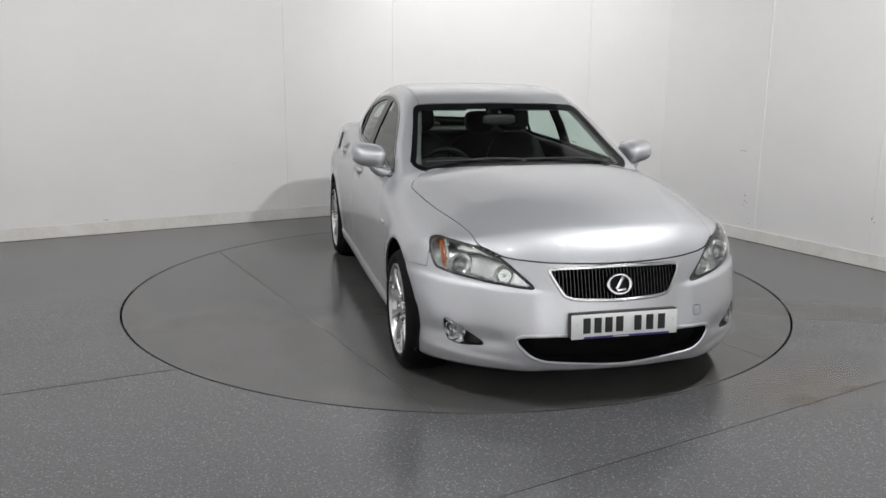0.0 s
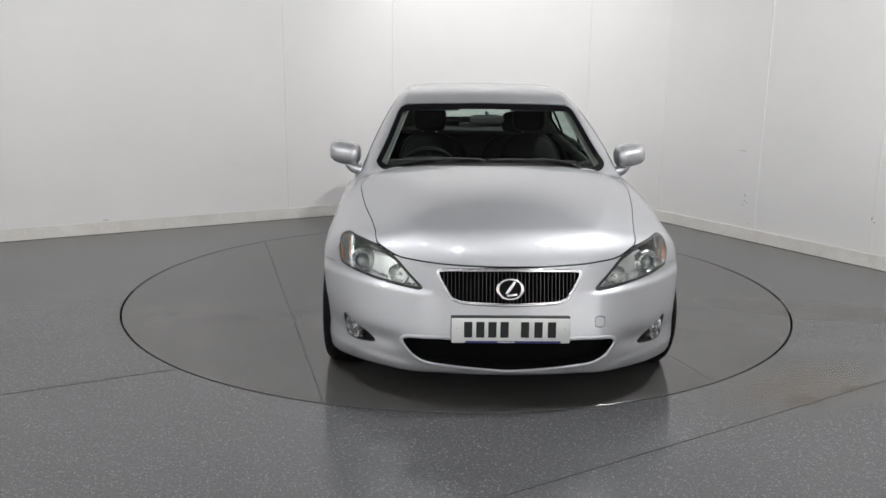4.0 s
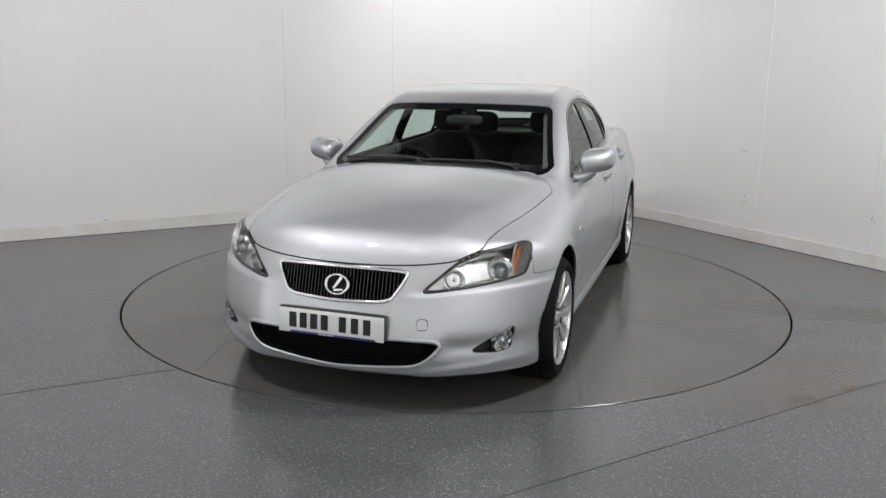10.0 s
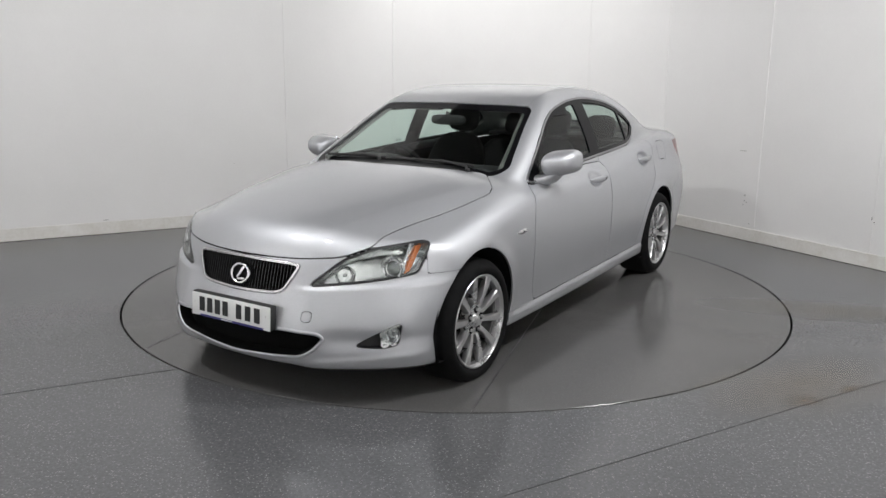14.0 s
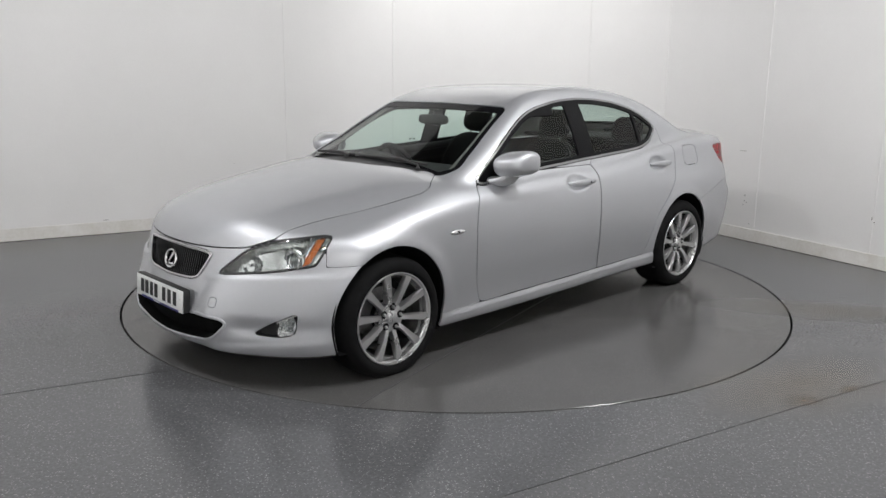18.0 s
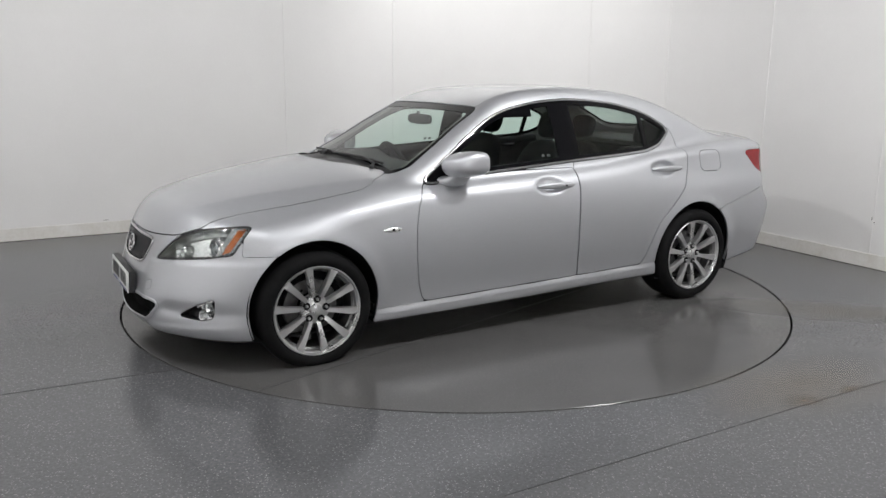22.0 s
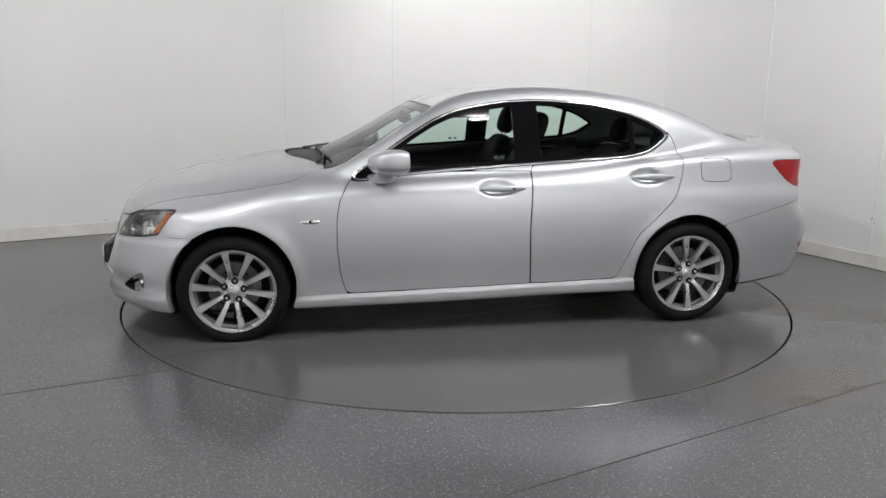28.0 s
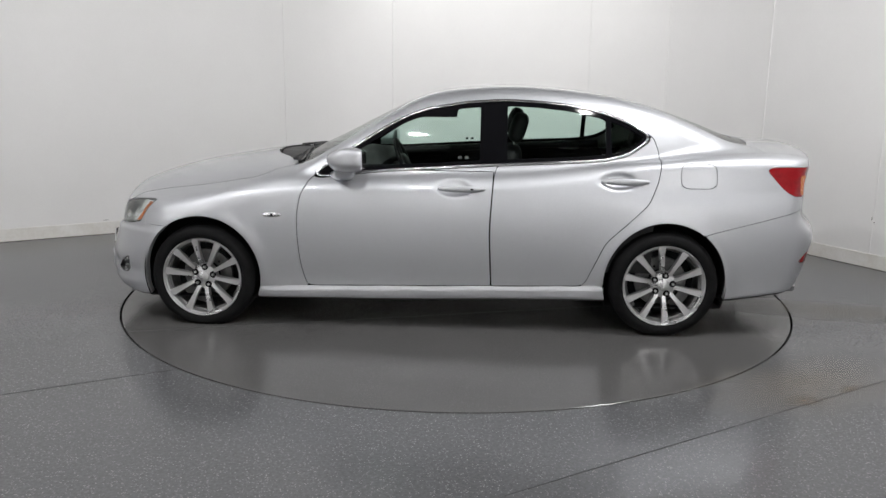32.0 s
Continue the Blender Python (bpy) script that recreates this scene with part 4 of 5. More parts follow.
def build_handle(car, door, x0, x1, z, s):
    """A tapered pull handle that bridges its cup."""
    n = 22
    bm = bmesh.new()
    rows = []
    p0, n0 = side_at(x0 + 0.012, z, s)
    p1, n1 = side_at(x1 - 0.012, z, s)
    for i in range(n + 1):
        t = i / n
        x = x0 + (x1 - x0) * t
        lift = 0.006 + 0.022 * math.sin(math.pi * t) ** 0.7
        y = (p0.y * (1 - t) + p1.y * t) + s * (lift - 0.010)
        hz = 0.005 + 0.0150 * math.sin(math.pi * min(max(t * 0.96 + 0.02, 0), 1)) ** 0.6
        hy = 0.009
        rows.append([bm.verts.new(Vector((x, y + s * hy * math.cos(a), z + hz * math.sin(a))) + OFF) for a in [2 * math.pi * k / 14 for k in range(14)]])
    for a, b in zip(rows, rows[1:]):
        for k in range(14):
            bm.faces.new((a[k], a[(k + 1) % 14], b[(k + 1) % 14], b[k]))
    bm.faces.new(rows[0])
    bm.faces.new(rows[-1])
    grip = part("handle", bm, PAINT, door, angle=60)
    x = x0 + (x1 - x0) * 0.72
    y = p0.y * 0.28 + p1.y * 0.72 + s * (0.006 + 0.022 * math.sin(math.pi * 0.72) ** 0.7 - 0.001)
    # seam of the fixed end piece
    part("handle_seam", moved(rounded_blob((0.0016, 0.0102, 0.0165), (1, 1, 1), 8), Matrix.Translation(Vector((x0 + (x1 - x0) * 0.62, p0.y * 0.38 + p1.y * 0.62 + s * (0.006 + 0.022 * math.sin(math.pi * 0.62) ** 0.7 - 0.0108), z)) + OFF)), BLACK, grip)
    if x0 > -0.5:
        part("lock", moved(rounded_blob((0.010, 0.003, 0.006), (1, 1, 1), 8), Matrix.Translation(Vector((x, y, z)) + OFF)), BLACK, grip, "black lock cylinder")


def build_front(car):
    # main grille: bright frame, dark throat, upright bars and the round badge
    g = skin("grille", np.minimum(grille + 0.0085, 0.003 - grille), CHROME, car, "bright chrome grille frame", inset=-0.004, flange=0.03, gap=0)
    bead("grille_surround", grille + 0.0035, 0.0050, 0.006, CHROME, g, side=0)
    # near-black sheet added for the shade behind the bars
    skin("grille_back", grille, DARK, g, inset=0.05, flange=-0.05, gap=0)
    for i in range(-17, 18):
        y = i * 0.0175
        lo, hi = 0.486, 0.644
        if abs(y) > 0.248:
            lo = 0.486 + (abs(y) - 0.248) * 2.2
        if hi - lo < 0.02:
            continue
        P, N = nose_line_at([y] * 6, [lo + (hi - lo) * k / 5 for k in range(6)])
        pts = [p - n * 0.020 + OFF for p, n in zip(P, N)]
        bm = bmesh.new()
        rows = []
        for p in pts:
            rows.append([bm.verts.new(p + Vector(c)) for c in ((0.010, 0.0012, 0), (0.006, 0.0026, 0), (-0.022, 0.0022, 0), (-0.022, -0.0022, 0), (0.006, -0.0026, 0), (0.010, -0.0012, 0))])
        for a, b in zip(rows, rows[1:]):
            for k in range(6):
                bm.faces.new((a[k], a[(k + 1) % 6], b[(k + 1) % 6], b[k]))
        bm.faces.new(rows[0])
        bm.faces.new(rows[-1])
        part("grille_bar", bm, GRILLE, g, angle=50)
    p, n = nose_at(0.0, 0.566)
    m = facing(p + n * 0.004, n)
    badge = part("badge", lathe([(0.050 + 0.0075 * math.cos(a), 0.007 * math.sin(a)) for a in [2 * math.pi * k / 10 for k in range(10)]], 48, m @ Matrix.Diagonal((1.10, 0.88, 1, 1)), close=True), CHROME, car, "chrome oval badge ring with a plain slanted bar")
    part("badge_bar", box_bm(0.016, 0.070, 0.010, m @ pose(0.002, 0.006, 0, 0, 0, -32), 0.004), CHROME, badge)
    part("badge_foot", box_bm(0.048, 0.014, 0.010, m @ pose(0.008, -0.026, 0, 0, 0, 8), 0.004), CHROME, badge)
    part("badge_back", lathe([(0.0001, -0.006), (0.049, -0.006)], 32, m @ Matrix.Diagonal((1.10, 0.88, 1, 1))), GLOSSBLACK, badge)
    # lower intake and fog lamp pockets
    skin("air_intake", intake, INTAKE, car, "black mesh lower air intake", inset=0.055, flange=-0.053, gap=0)
    bead("intake_rim", intake + 0.008, 0.008, 0.0045, PAINT, car, side=0)
    skin("tow_cover", tow, PAINT, car, flange=0.004, gap=0.0006)
    for s in (1, -1):
        pocket = skin("fog_lamp_pocket", fog, BLACK, car, side=s, inset=0.06, flange=-0.058, gap=0)
        face_f = np.minimum(fog - 0.003, NQ - 0.462 - 0.10 * (0.40 - NZ))
        skin("fog_lens", face_f, LENS, pocket, "clear flush fog lamp lens", side=s, inset=0.006, flange=0, gap=0).visible_shadow = False
        skin("fog_bezel", np.minimum(face_f + 0.001, 0.0075 - face_f), SATIN, pocket, "bright fog lamp bezel", side=s, inset=0.004, flange=0.03, gap=0)
        skin("fog_housing", face_f, HOUSING, pocket, side=s, inset=0.034, flange=0, gap=0)
        p, n = surf((1.6, 0.600 * s, 0.335), (0.66, 0.30 * s, 0))
        d = Vector((1, 0.45 * s, 0)).normalized()
        m = facing(p - d * 0.026, d) @ Matrix.Diagonal((0.80, 1.0, 1, 1))
        part("fog_lamp", lathe([(0.0001, -0.02), (0.022, -0.014), (0.034, 0.000), (0.0385, 0.012), (0.041, 0.012), (0.042, -0.02)], 36, m), CHROME, pocket, "round chrome fog lamp bowl")
        part("fog_bulb", lathe([(0.0001, 0.004), (0.010, 0.002), (0.012, -0.014)], 16, m), PROJ, pocket)
    # number plate with plain bars, on its black holder
    pl = part("number_plate", box_bm(0.520, 0.111, 0.006, facing((2.182, 0, 0.400), (1, 0, 0.06)), 0.002), PLATE, car, "white number plate with plain dark bars")
    part("plate_holder", box_bm(0.526, 0.116, 0.034, facing((2.160, 0, 0.402), (1, 0, 0.06)), 0.006), BLACK, pl)
    m = facing((2.1865, 0, 0.405), (1, 0, 0.06))
    for cx in (-0.187, -0.134, -0.081, -0.028, 0.062, 0.121, 0.180):
        part("plate_bar", box_bm(0.036, 0.070, 0.0016, m @ Matrix.Translation((cx, 0, 0)), 0.0006, 1), INK, pl)
    part("plate_strip", box_bm(0.42, 0.0095, 0.0014, m @ Matrix.Translation((0.01, -0.0555, -0.001))), BLUE, pl, "dark blue strip with a plain pale bar")
    part("plate_strip_bar", box_bm(0.075, 0.004, 0.001, m @ Matrix.Translation((-0.02, -0.0555, 0.0002))), PLATE, pl)
    for cx in (-0.237, 0.237):
        part("plate_screw", lathe([(0.0001, 0.002), (0.003, 0.0015), (0.0036, 0)], 10, m @ Matrix.Translation((cx, 0.006, 0))), ALLOY, pl)


def build_lamps(car):
    for s in (1, -1):
        h = skin("headlamp", lamp, LENS, car, "clear headlamp with projector, bowl and amber corner", side=s, inset=0.001, flange=0, gap=0.003)
        h.visible_shadow = False
        skin("lamp_housing", lamp, HOUSING, h, side=s, inset=0.058, flange=-0.054, gap=0.0035)
        skin("lamp_seal", np.minimum(lamp - 0.0005, 0.010 - lamp), BLACK, h, side=s, inset=0.002, flange=0, gap=0)
        bm = bmesh.new()
        rows = []
        for x, z, y in ((1.806, 0.608, 0.738), (1.768, 0.616, 0.742), (1.682, 0.722, 0.746), (1.716, 0.724, 0.742)):
            rows.append([bm.verts.new(Vector((x, (y - d) * s, z)) + OFF) for d in (0.0, 0.006)])
        bm.faces.new([r[0] for r in rows])
        bm.faces.new([r[1] for r in rows])
        for k in range(4):
            bm.faces.new((rows[k][0], rows[(k + 1) % 4][0], rows[(k + 1) % 4][1], rows[k][1]))
        part("side_indicator", bm, AMBER, h, "amber side indicator", smooth=False)
        bm = bmesh.new()
        rows = []
        for x, z, y in ((1.835, 0.598, 0.730), (1.752, 0.604, 0.733), (1.662, 0.736, 0.736), (1.745, 0.736, 0.733)):
            rows.append([bm.verts.new(Vector((x, (y - d) * s, z)) + OFF) for d in (0.0, 0.008)])
        bm.faces.new([r[0] for r in rows])
        bm.faces.new([r[1] for r in rows])
        for k in range(4):
            bm.faces.new((rows[k][0], rows[(k + 1) % 4][0], rows[(k + 1) % 4][1], rows[k][1]))
        part("indicator_back", bm, HOUSING, h, smooth=False)
        p, n = surf((1.5, 0.655 * s, 0.628), (1, 0.10 * s, 0))
        d = Vector((1, 0.30 * s, 0.10)).normalized()
        m = facing(p - d * 0.052, d)
        part("projector_ring", lathe([(0.034, -0.03), (0.036, 0.02), (0.042, 0.026), (0.047, 0.018), (0.050, -0.01), (0.056, -0.03)], 40, m), CHROME, h)
        part("projector_bezel", lathe([(0.049, 0.012), (0.056, 0.016), (0.062, 0.010), (0.064, -0.012)], 40, m), HOUSING, h, "bright bezel round the projector")
        part("projector_lens", lathe([(0.0001, 0.022), (0.012, 0.020), (0.024, 0.012), (0.034, -0.002)], 36, m), PROJ, h, "dark glassy projector lens")
        p, n = surf((1.5, 0.515 * s, 0.598), (1, 0, 0))
        m = facing(p - d * 0.045, (1, 0.22 * s, 0.10))
        part("main_beam_bowl", lathe([(0.0001, -0.035), (0.018, -0.028), (0.034, -0.010), (0.042, 0.012), (0.046, 0.014), (0.048, 0.0)], 36, m), REFLECTOR, h)
        part("bulb", lathe([(0.0001, 0.006), (0.007, 0.003), (0.008, -0.03)], 16, m), CHROME, h)
        tail = skin("tail_lamp", tail_lamp, RED, car, "red tail lamp with an amber corner", side=s)
        part_f = np.minimum(tail_lamp - 0.01, np.minimum(-2.13 - NX, 0.945 - NZ))
        skin("tail_indicator", part_f, AMBER, tail, "amber indicator corner", side=s, inset=-0.0015, flange=0, gap=0)
        skin("rear_reflector", reflector, RED, car, "red bumper reflector", side=s)
        # side repeater in the front wing
        p, n = side_at(0.93, 0.682, s)
        m = facing(p, n)
        rep = part("side_repeater", moved(rounded_blob((0.056, 0.0135, 0.008), (1, 1, 1), 12), m), SATIN, car, "small clear side repeater")
        part("repeater_dot", moved(rounded_blob((0.010, 0.0080, 0.004), (1, 1, 1), 8), m @ Matrix.Translation((0, 0, 0.0055))), GLOSSBLACK, rep)


def build_glass(car):
    skin("windscreen", screen, SCREEN, car, "green-tinted laminated windscreen", inset=0.006, flange=0).visible_shadow = False
    skin("windscreen_border", np.minimum(screen, 0.030 - screen), GLOSSBLACK, car, "black border of the windscreen", inset=0.0045, flange=0.004, gap=0)
    p, n = top_at(0.215, 0.47)
    part("sticker", box_bm(0.075, 0.026, 0.0012, facing(p - n * 0.010, n), 0.0004, 1), PLATE, car, "small pale sticker at the top of the windscreen")
    skin("cowl_panel", cowl, BLACK, car, "black plastic cowl under the wipers", inset=0.012, flange=-0.01)
    skin("rear_window", backlight, REARGLASS, car, inset=0.006, flange=0).visible_shadow = False
    skin("rear_window_border", np.minimum(backlight, 0.035 - backlight), GLOSSBLACK, car, inset=0.0045, flange=0.004, gap=0)
    front = np.minimum.reduce([dlo - 0.022, NX + 0.282, 0.50 - NX])
    rear = np.minimum.reduce([dlo - 0.022, -0.442 - NX, NX + 1.020])
    quarter = np.minimum.reduce([dlo - 0.020, -1.052 - NX])
    for s in (1, -1):
        bead("window_strip", dlo + STRIP * 0.5, 0.0080, 0.003, WINDOW_TRIM, car, "bright strip round the side windows", side=s)
        skin("window_frame", np.minimum(dlo, out(front, rear, quarter)), GLOSSBLACK, car, "gloss black door frames and centre pillar", side=s, inset=0.003, flange=0.012, gap=0)
        for nm, f in (("front_door_window", front), ("rear_door_window", rear), ("quarter_window", quarter)):
            skin(nm, f, GLASS, car, "green-tinted side window", side=s, inset=0.010, flange=0, gap=-0.004).visible_shadow = False
        # etched marks in the lower corner of the front door glass
        for x in (-0.165, -0.205):
            p, n = side_at(x, 1.022, s)
            part("glass_mark", box_bm(0.022, 0.015, 0.001, facing(p - n * 0.0065, n), 0.0003, 1), ETCH, car, "small pale etched mark on the glass")
    # wipers
    for y0, y1, back in ((0.50, -0.02, 0.05), (-0.06, -0.60, 0.04)):
        pts = []
        for k in range(9):
            t = k / 8
            y = y0 + (y1 - y0) * t
            x = 0.872 - 0.30 * y * y - 0.015 * math.sin(math.pi * t)
            p, n = top_at(x, y)
            pts.append(p + n * 0.006 + OFF)
        w = part("wiper", tube(pts, 0.006, 8, flat=1.3), BLACK, car, "black windscreen wiper")
        p, n = top_at(0.945 - 0.30 * y0 * y0, y0)
        part("wiper_arm", tube([p + n * 0.01 + OFF, (pts[1] + p + OFF) / 2 + Vector((0, 0, 0.010)), pts[3] + Vector((0, 0, 0.008)), pts[4] + Vector((0, 0, 0.005))], lambda t: 0.009 - 0.005 * t, 8), BLACK, w)
        part("wiper_pivot", lathe([(0.0001, 0.019), (0.013, 0.016), (0.015, 0.0)], 16, facing(p, n, (0, 1, 0))), BLACK, w)


def seat(car, x, y, rear=False):
    st = part("front_seat" if not rear else "rear_seat", moved(rounded_blob((0.27, 0.25 if not rear else 0.33, 0.11), (0.6, 0.6, 0.7), 18), Matrix.Translation(Vector((x + 0.05, y, 0.46)) + OFF)), LEATHER, car, "black leather car seat")
    lean = Matrix.Translation(Vector((x - 0.20, y, 0.50)) + OFF) @ Matrix.Rotation(radians(-17), 4, "Y")
    h = 0.30 if not rear else 0.26

    def taper(p):
        return Vector((p.x - 0.02 * abs(p.y / 0.25) ** 2 * -1, p.y * (1 - 0.22 * max(p.z / h, 0)), p.z))
    part("backrest", moved(rounded_blob((0.085, 0.25 if not rear else 0.33, h), (0.7, 0.6, 0.6), 20, taper), lean @ Matrix.Translation((0, 0, h))), LEATHER, st)
    part("headrest", moved(rounded_blob((0.052, 0.125, 0.095), (0.75, 0.62, 0.68), 18), lean @ Matrix.Translation((0.01, 0, 2 * h + 0.105))), LEATHER, st)
    for k in (-0.05, 0.05):
        part("headrest_post", tube([lean @ Vector((0.005, k, 2 * h - 0.03)), lean @ Vector((0.005, k, 2 * h + 0.04))], 0.006), CHROME, st)


def build_cabin(car):
    # linings of roof, pillars and door tops
    pillar = NA - (0.688 - 0.40 * (NZ - 0.975) - 0.055)
    upper = np.minimum.reduce([NZ - 0.985, out(dlo + 0.0, np.minimum(screen - 0.012, -pillar), backlight - 0.012)])
    skin("headliner", upper, HEADLINER, car, "pale grey cloth headliner and pillar trim", inset=0.030, flange=-0.02, gap=0)
    for s in (1, -1):
        door = np.minimum.reduce([0.985 - NZ, NZ - 0.35, NX + 1.3, 0.62 - NX, NA - 0.5])
        skin("door_card", door, TRIM, car, "black door trim", side=s, inset=0.075, flange=0, gap=0)
        bm = tube([Vector((x, 0.675 * s, z)) + OFF for x, z in ((0.56, 0.910), (0.3, 0.930), (-0.37, 0.968), (-1.0, 0.995), (-1.15, 1.0))], 0.028, 10)
        part("door_top", bm, TRIM, car)
    # dashboard
    bm = bmesh.new()
    rows = []
    for y in np.linspace(-0.70, 0.70, 15):
        e = 0.10 * (y / 0.70) ** 2
        prof = [(0.80 - e, 0.915), (0.70 - e, 0.948), (0.56 - e, 0.965), (0.44 - e, 0.955), (0.38 - e, 0.91), (0.40 - e, 0.80), (0.46 - e, 0.62), (0.50 - e, 0.50)]
        hump = 0.030 * math.exp(-((y + 0.37) / 0.17) ** 4)
        rows.append([bm.verts.new(Vector((px, y, pz + (hump if 0.40 < px + e < 0.58 else 0))) + OFF) for px, pz in prof])
    for a, b in zip(rows, rows[1:]):
        for k in range(len(a) - 1):
            bm.faces.new((a[k], a[k + 1], b[k + 1], b[k]))
    part("dashboard", bm, TRIM, car, "black soft dashboard", angle=50)
    sw = Matrix.Translation(Vector((0.27, -0.37, 0.86)) + OFF) @ Matrix.Rotation(radians(-66), 4, "Y")
    wheel = part("steering_wheel", lathe([(0.182 + 0.016 * math.cos(a), 0.016 * math.sin(a)) for a in [2 * math.pi * k / 12 for k in range(12)]], 48, sw, close=True), LEATHER, car, "black leather steering wheel")
    part("wheel_boss", moved(rounded_blob((0.075, 0.085, 0.035), (0.8, 0.8, 0.8), 14), sw), TRIM, wheel)
    for a in (90, 210, 330):
        a = radians(a)
        part("wheel_spoke", tube([sw @ Vector((0, 0, 0)), sw @ Vector((0.18 * math.sin(a), 0.18 * math.cos(a), 0))], 0.014, 8), TRIM, wheel)
    part("steering_column", tube([sw @ Vector((0, 0, 0)), sw @ Vector((0, 0, -0.28))], 0.045, 12), TRIM, wheel)
    # inside mirror
    m = Matrix.Translation(Vector((0.285, 0, 1.212)) + OFF)
    mir = part("rear_view_mirror", moved(rounded_blob((0.022, 0.118, 0.033), (0.8, 0.55, 0.6), 16), m @ Matrix.Rotation(radians(10), 4, "Z")), TRIM, car, "black interior mirror")
    part("mirror_stem", tube([m @ Vector((0.01, 0, 0.02)), m @ Vector((0.015, 0, 0.035)), m @ Vector((0.008, 0, 0.048))], 0.012, 8), TRIM, mir)
    for y in (0.37, -0.37):
        seat(car, -0.12, y)
        seat(car, -1.02, y * 0.98, True)
        vis = box_bm(0.16, 0.40, 0.02, Matrix.Translation(Vector((0.02, y, 1.292)) + OFF) @ Matrix.Rotation(radians(18), 4, "Y"), 0.008)
        part("sun_visor", vis, HEADLINER, car)
    part("parcel_shelf", box_bm(0.55, 1.25, 0.03, Matrix.Translation(Vector((-1.62, 0, 1.02)) + OFF), 0.01), TRIM, car)
    part("cabin_floor", box_bm(2.6, 1.45, 0.03, Matrix.Translation(Vector((-0.45, 0, 0.26)) + OFF)), DARK, car)
    part("centre_console", box_bm(0.9, 0.24, 0.3, Matrix.Translation(Vector((-0.05, 0, 0.50)) + OFF), 0.03), TRIM, car)
    part("high_stop_lamp", box_bm(0.06, 0.22, 0.03, Matrix.Translation(Vector((-1.78, 0, 1.06)) + OFF), 0.008), TRIM, car)


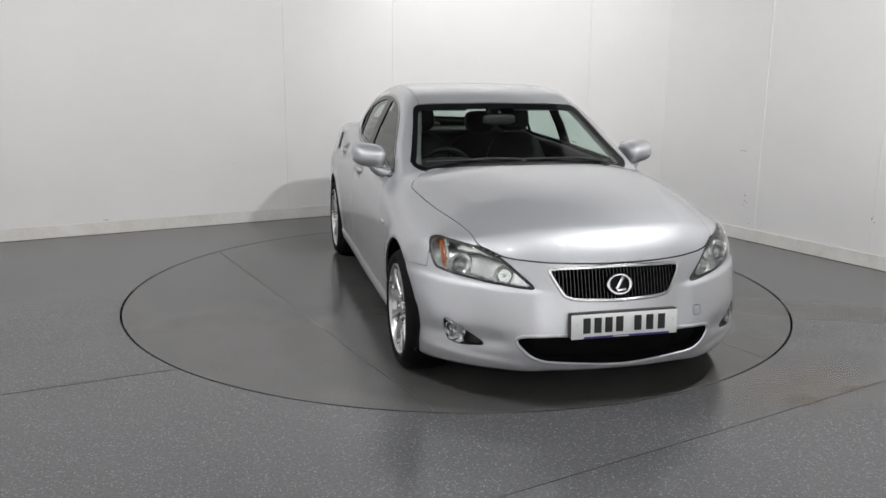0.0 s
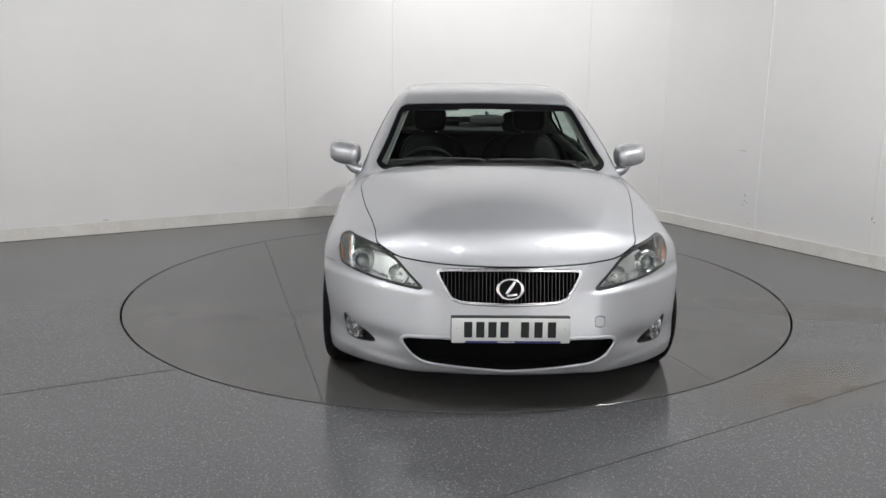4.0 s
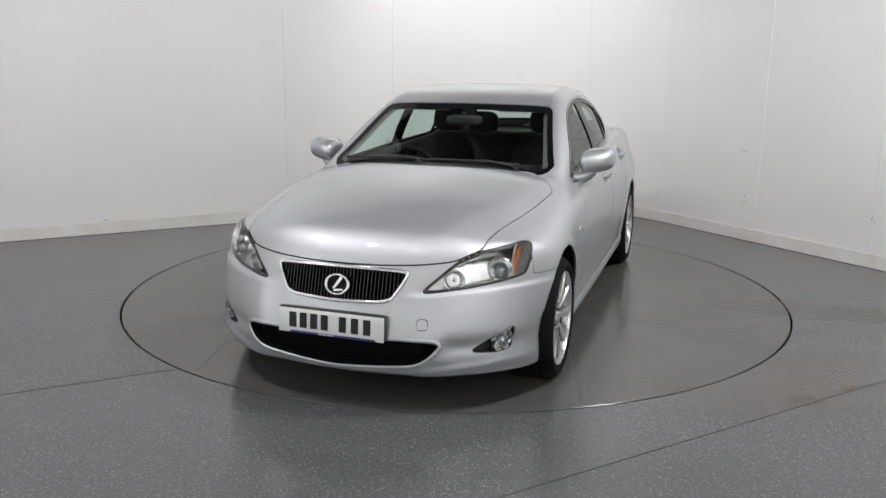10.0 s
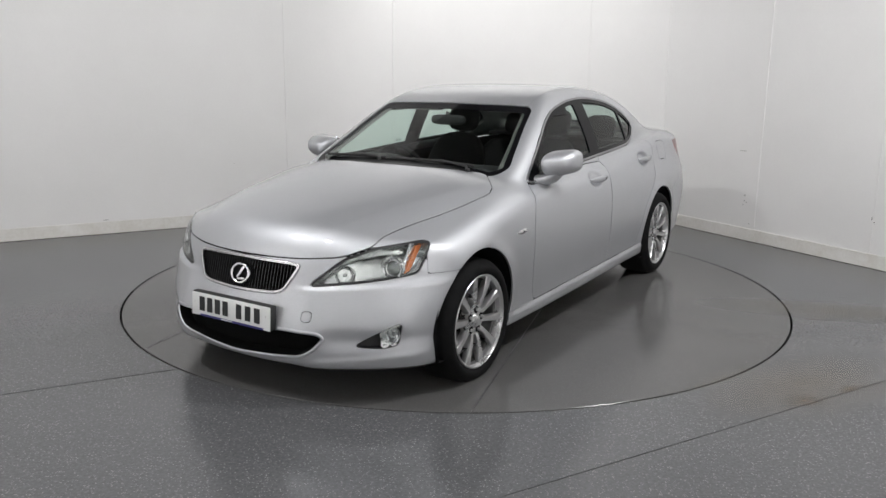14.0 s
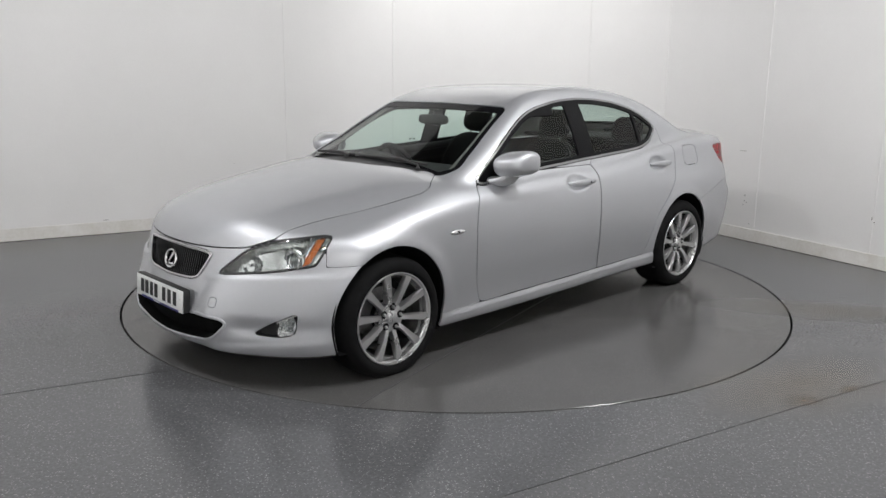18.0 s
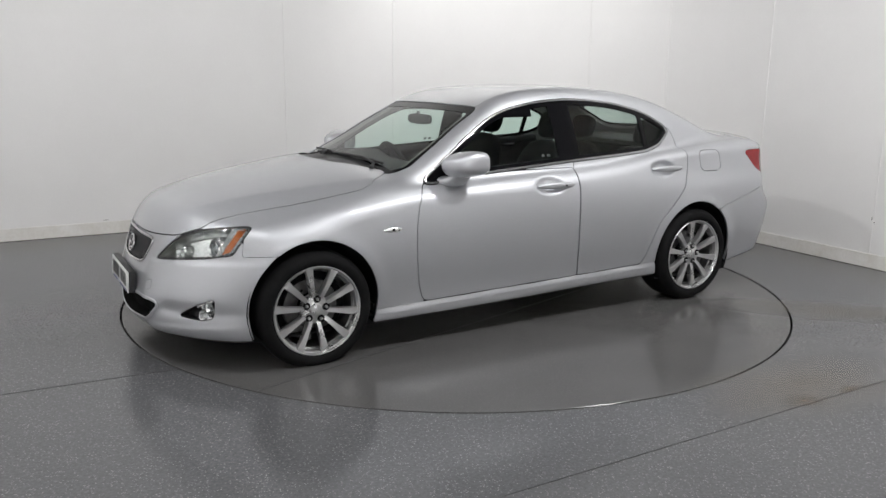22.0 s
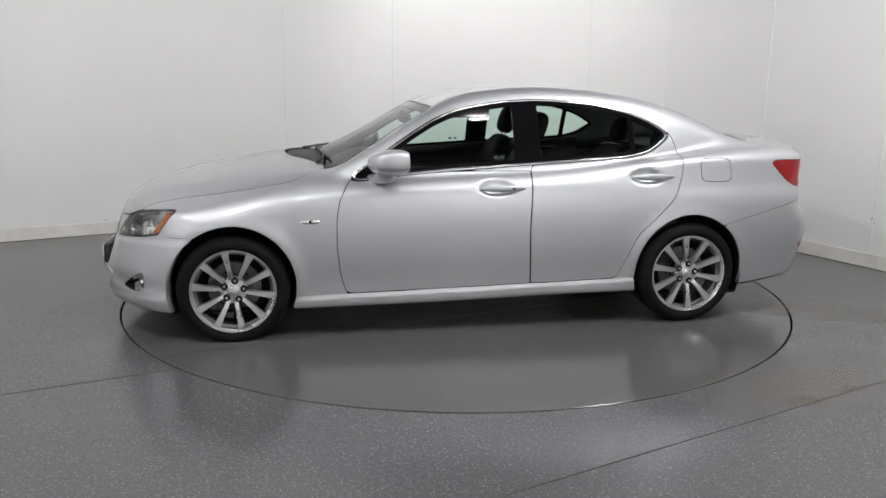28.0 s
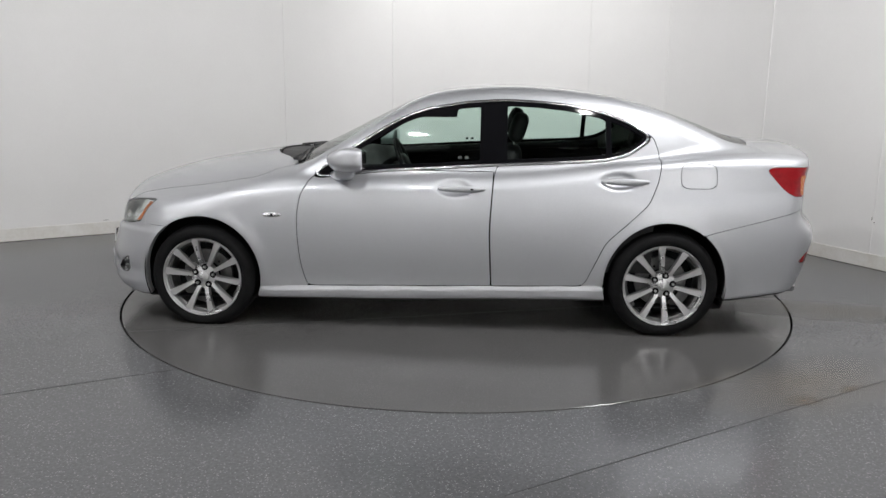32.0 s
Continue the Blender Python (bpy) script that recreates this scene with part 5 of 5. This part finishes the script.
def build_car():
    car = tagged(new("car"), label="silver metallic four-door saloon car on the turntable", category="car")
    skin("bonnet", np.minimum(bonnet, -(glazed - 0.004)), PAINT, car, gap=0.0042, flange=0.02)
    # black strip under the shut line, added to paint in the gap's shade
    skin("bonnet_gap_shade", np.minimum.reduce([0.014 - np.abs(bonnet), -(glazed + 0.01), out(lamp - 0.004, grille)]), RUBBER, car, "black strip in the bonnet gap, standing in for its shade", inset=0.010, flange=0, gap=0)
    skin("front_bumper", np.minimum.reduce([bumper_zone, floor_cut, arch, out(bonnet, lamp, grille + 0.0085, intake, fog, tow)]), PAINT, car, flange=0.03)
    body_rest = np.minimum.reduce([floor_cut, arch, out(bonnet, cowl, bumper_zone, lamp, screen, backlight, dlo_out, door_f, door_r, boot, tail_lamp, flap, rear_cut)])
    roof = np.minimum.reduce([body_rest, -roof_cut, NZ - 1.12])
    skin("roof", roof, PAINT, car, gap=0.0016, flange=0.008)
    side = np.minimum(body_rest, np.maximum(roof_cut, 1.12 - NZ))
    wing = np.minimum(side, NX - 0.42)
    quarter = np.minimum(side, 0.42 - NX)
    sill = np.minimum.reduce([0.254 + 0.0229 * (0.7 - NX) - NZ, NX + 1.3, 1.3 - NX, NA - 0.6])
    doors = {}
    for s in (1, -1):
        skin("front_wing", np.minimum(wing, -sill), PAINT, car, side=s, gap=0.0002)
        skin("sill", np.minimum(body_rest, sill), PAINT, car, side=s, gap=0.001)
        skin("rear_wing", np.minimum(quarter, -sill), PAINT, car, side=s, gap=0.0002)
        for nm, f, x0, x1, z in (("front_door", door_f, -0.045, -0.318, 0.850), ("rear_door", door_r, -0.985, -1.258, 0.903)):
            d = skin(nm, np.minimum.reduce([f, out(dlo_out), floor_cut, arch]), PAINT, car, side=s, gap=0.0045, flange=0.02)
            # black strip added inside the door gap so its shade reads dark
            skin(nm.replace("_door", "") + "_door_gap_shade", np.minimum.reduce([0.014 - np.abs(f), out(dlo_out), floor_cut - 0.004, arch - 0.004]), RUBBER, d, "black strip in the door gap, standing in for its shade", side=s, inset=0.009, flange=0, gap=0)
            build_handle(car, d, x0, x1, z, s)
        build_mirror(car, s)
    skin("fuel_flap", flap, PAINT, car, side=1, gap=0.0036)
    skin("boot_lid", np.minimum(boot, out(backlight, tail_lamp)), PAINT, car)
    skin("rear_bumper", np.minimum.reduce([rear_cut, floor_cut, arch, out(boot, reflector)]), PAINT, car, gap=0.0030)
    # near-black shell added to stand in for the shade behind the gaps, and the underside
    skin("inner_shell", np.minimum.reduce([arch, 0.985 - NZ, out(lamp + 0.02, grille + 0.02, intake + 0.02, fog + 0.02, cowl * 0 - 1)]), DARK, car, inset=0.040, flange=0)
    skin("underbody", np.minimum.reduce([-floor_cut, arch]), BLACK, car, flange=0)
    for ax in (AXLE_F, AXLE_R):
        for s in (1, -1):
            prof = [(0.362, 0.0), (0.365, -0.03), (0.368, -0.30), (0.0001, -0.30)]
            m = Matrix.Translation(Vector((ax, (0.862 if ax > 0 else 0.872) * s, HUB_Z)) + OFF) @ Matrix.Rotation(radians(-90 * s), 4, "X")
            bm = lathe(prof, 48, m)
            low = [v for v in bm.verts if v.co.z < 0.17]
            for v in low:
                v.co.z = 0.17
            part("arch_liner", bm, DARK, car)
            if ax > 0:
                part("mud_flap", box_bm(0.010, 0.09, 0.05, Matrix.Translation(Vector((ax - 0.352, 0.78 * s, 0.245)) + OFF) @ Matrix.Rotation(radians(12), 4, "Y"), 0.004), BLACK, car)
    build_front(car)
    build_lamps(car)
    build_glass(car)
    build_cabin(car)
    for s in (1, -1):
        wheel_bm_parts(car, AXLE_F, 0.862 * s, 262 if s > 0 else 258, s, 0.294)
        wheel_bm_parts(car, AXLE_R, 0.870 * s, 258 if s > 0 else 280, s, 0.308)
        part("exhaust_pipe", lathe([(0.034, 0), (0.036, -0.004), (0.036, -0.12), (0.03, -0.12), (0.03, 0)], 24, facing((-2.235, 0.52 * s, 0.235), (-1, 0, 0)), close=True), CHROME, car)
    return car


GRILLE = material("grille_bar_chrome", (0.07, 0.07, 0.073), 0.2, 0.9)
ETCH = material("etched_glass_mark", (0.045, 0.052, 0.05), 0.6)
INTAKE = varied("intake_mesh", (0.003, 0.003, 0.003), (0.007, 0.007, 0.007), 140, 0.7, 0.8, bump=0.3, spec=0.05)
HOUSING = varied("lamp_housing_grey", (0.55, 0.56, 0.55), (0.75, 0.76, 0.75), 26, 0.12, 0.22, fscale=34, bump=1.0, metal=0.9)
PROJ = material("projector_glass", (0.30, 0.32, 0.32), 0.04, 0.55, 1.0, 0.8)
CAR = build_car()


def motions():
    times = [0, 4, 8, 12, 16, 20, 24, 28, 32]
    for thing in (CAR, TURNTABLE):
        walk(thing, [(t, pose(0, 0, 0, 0, 0, heading(t))) for t in times])


motions()
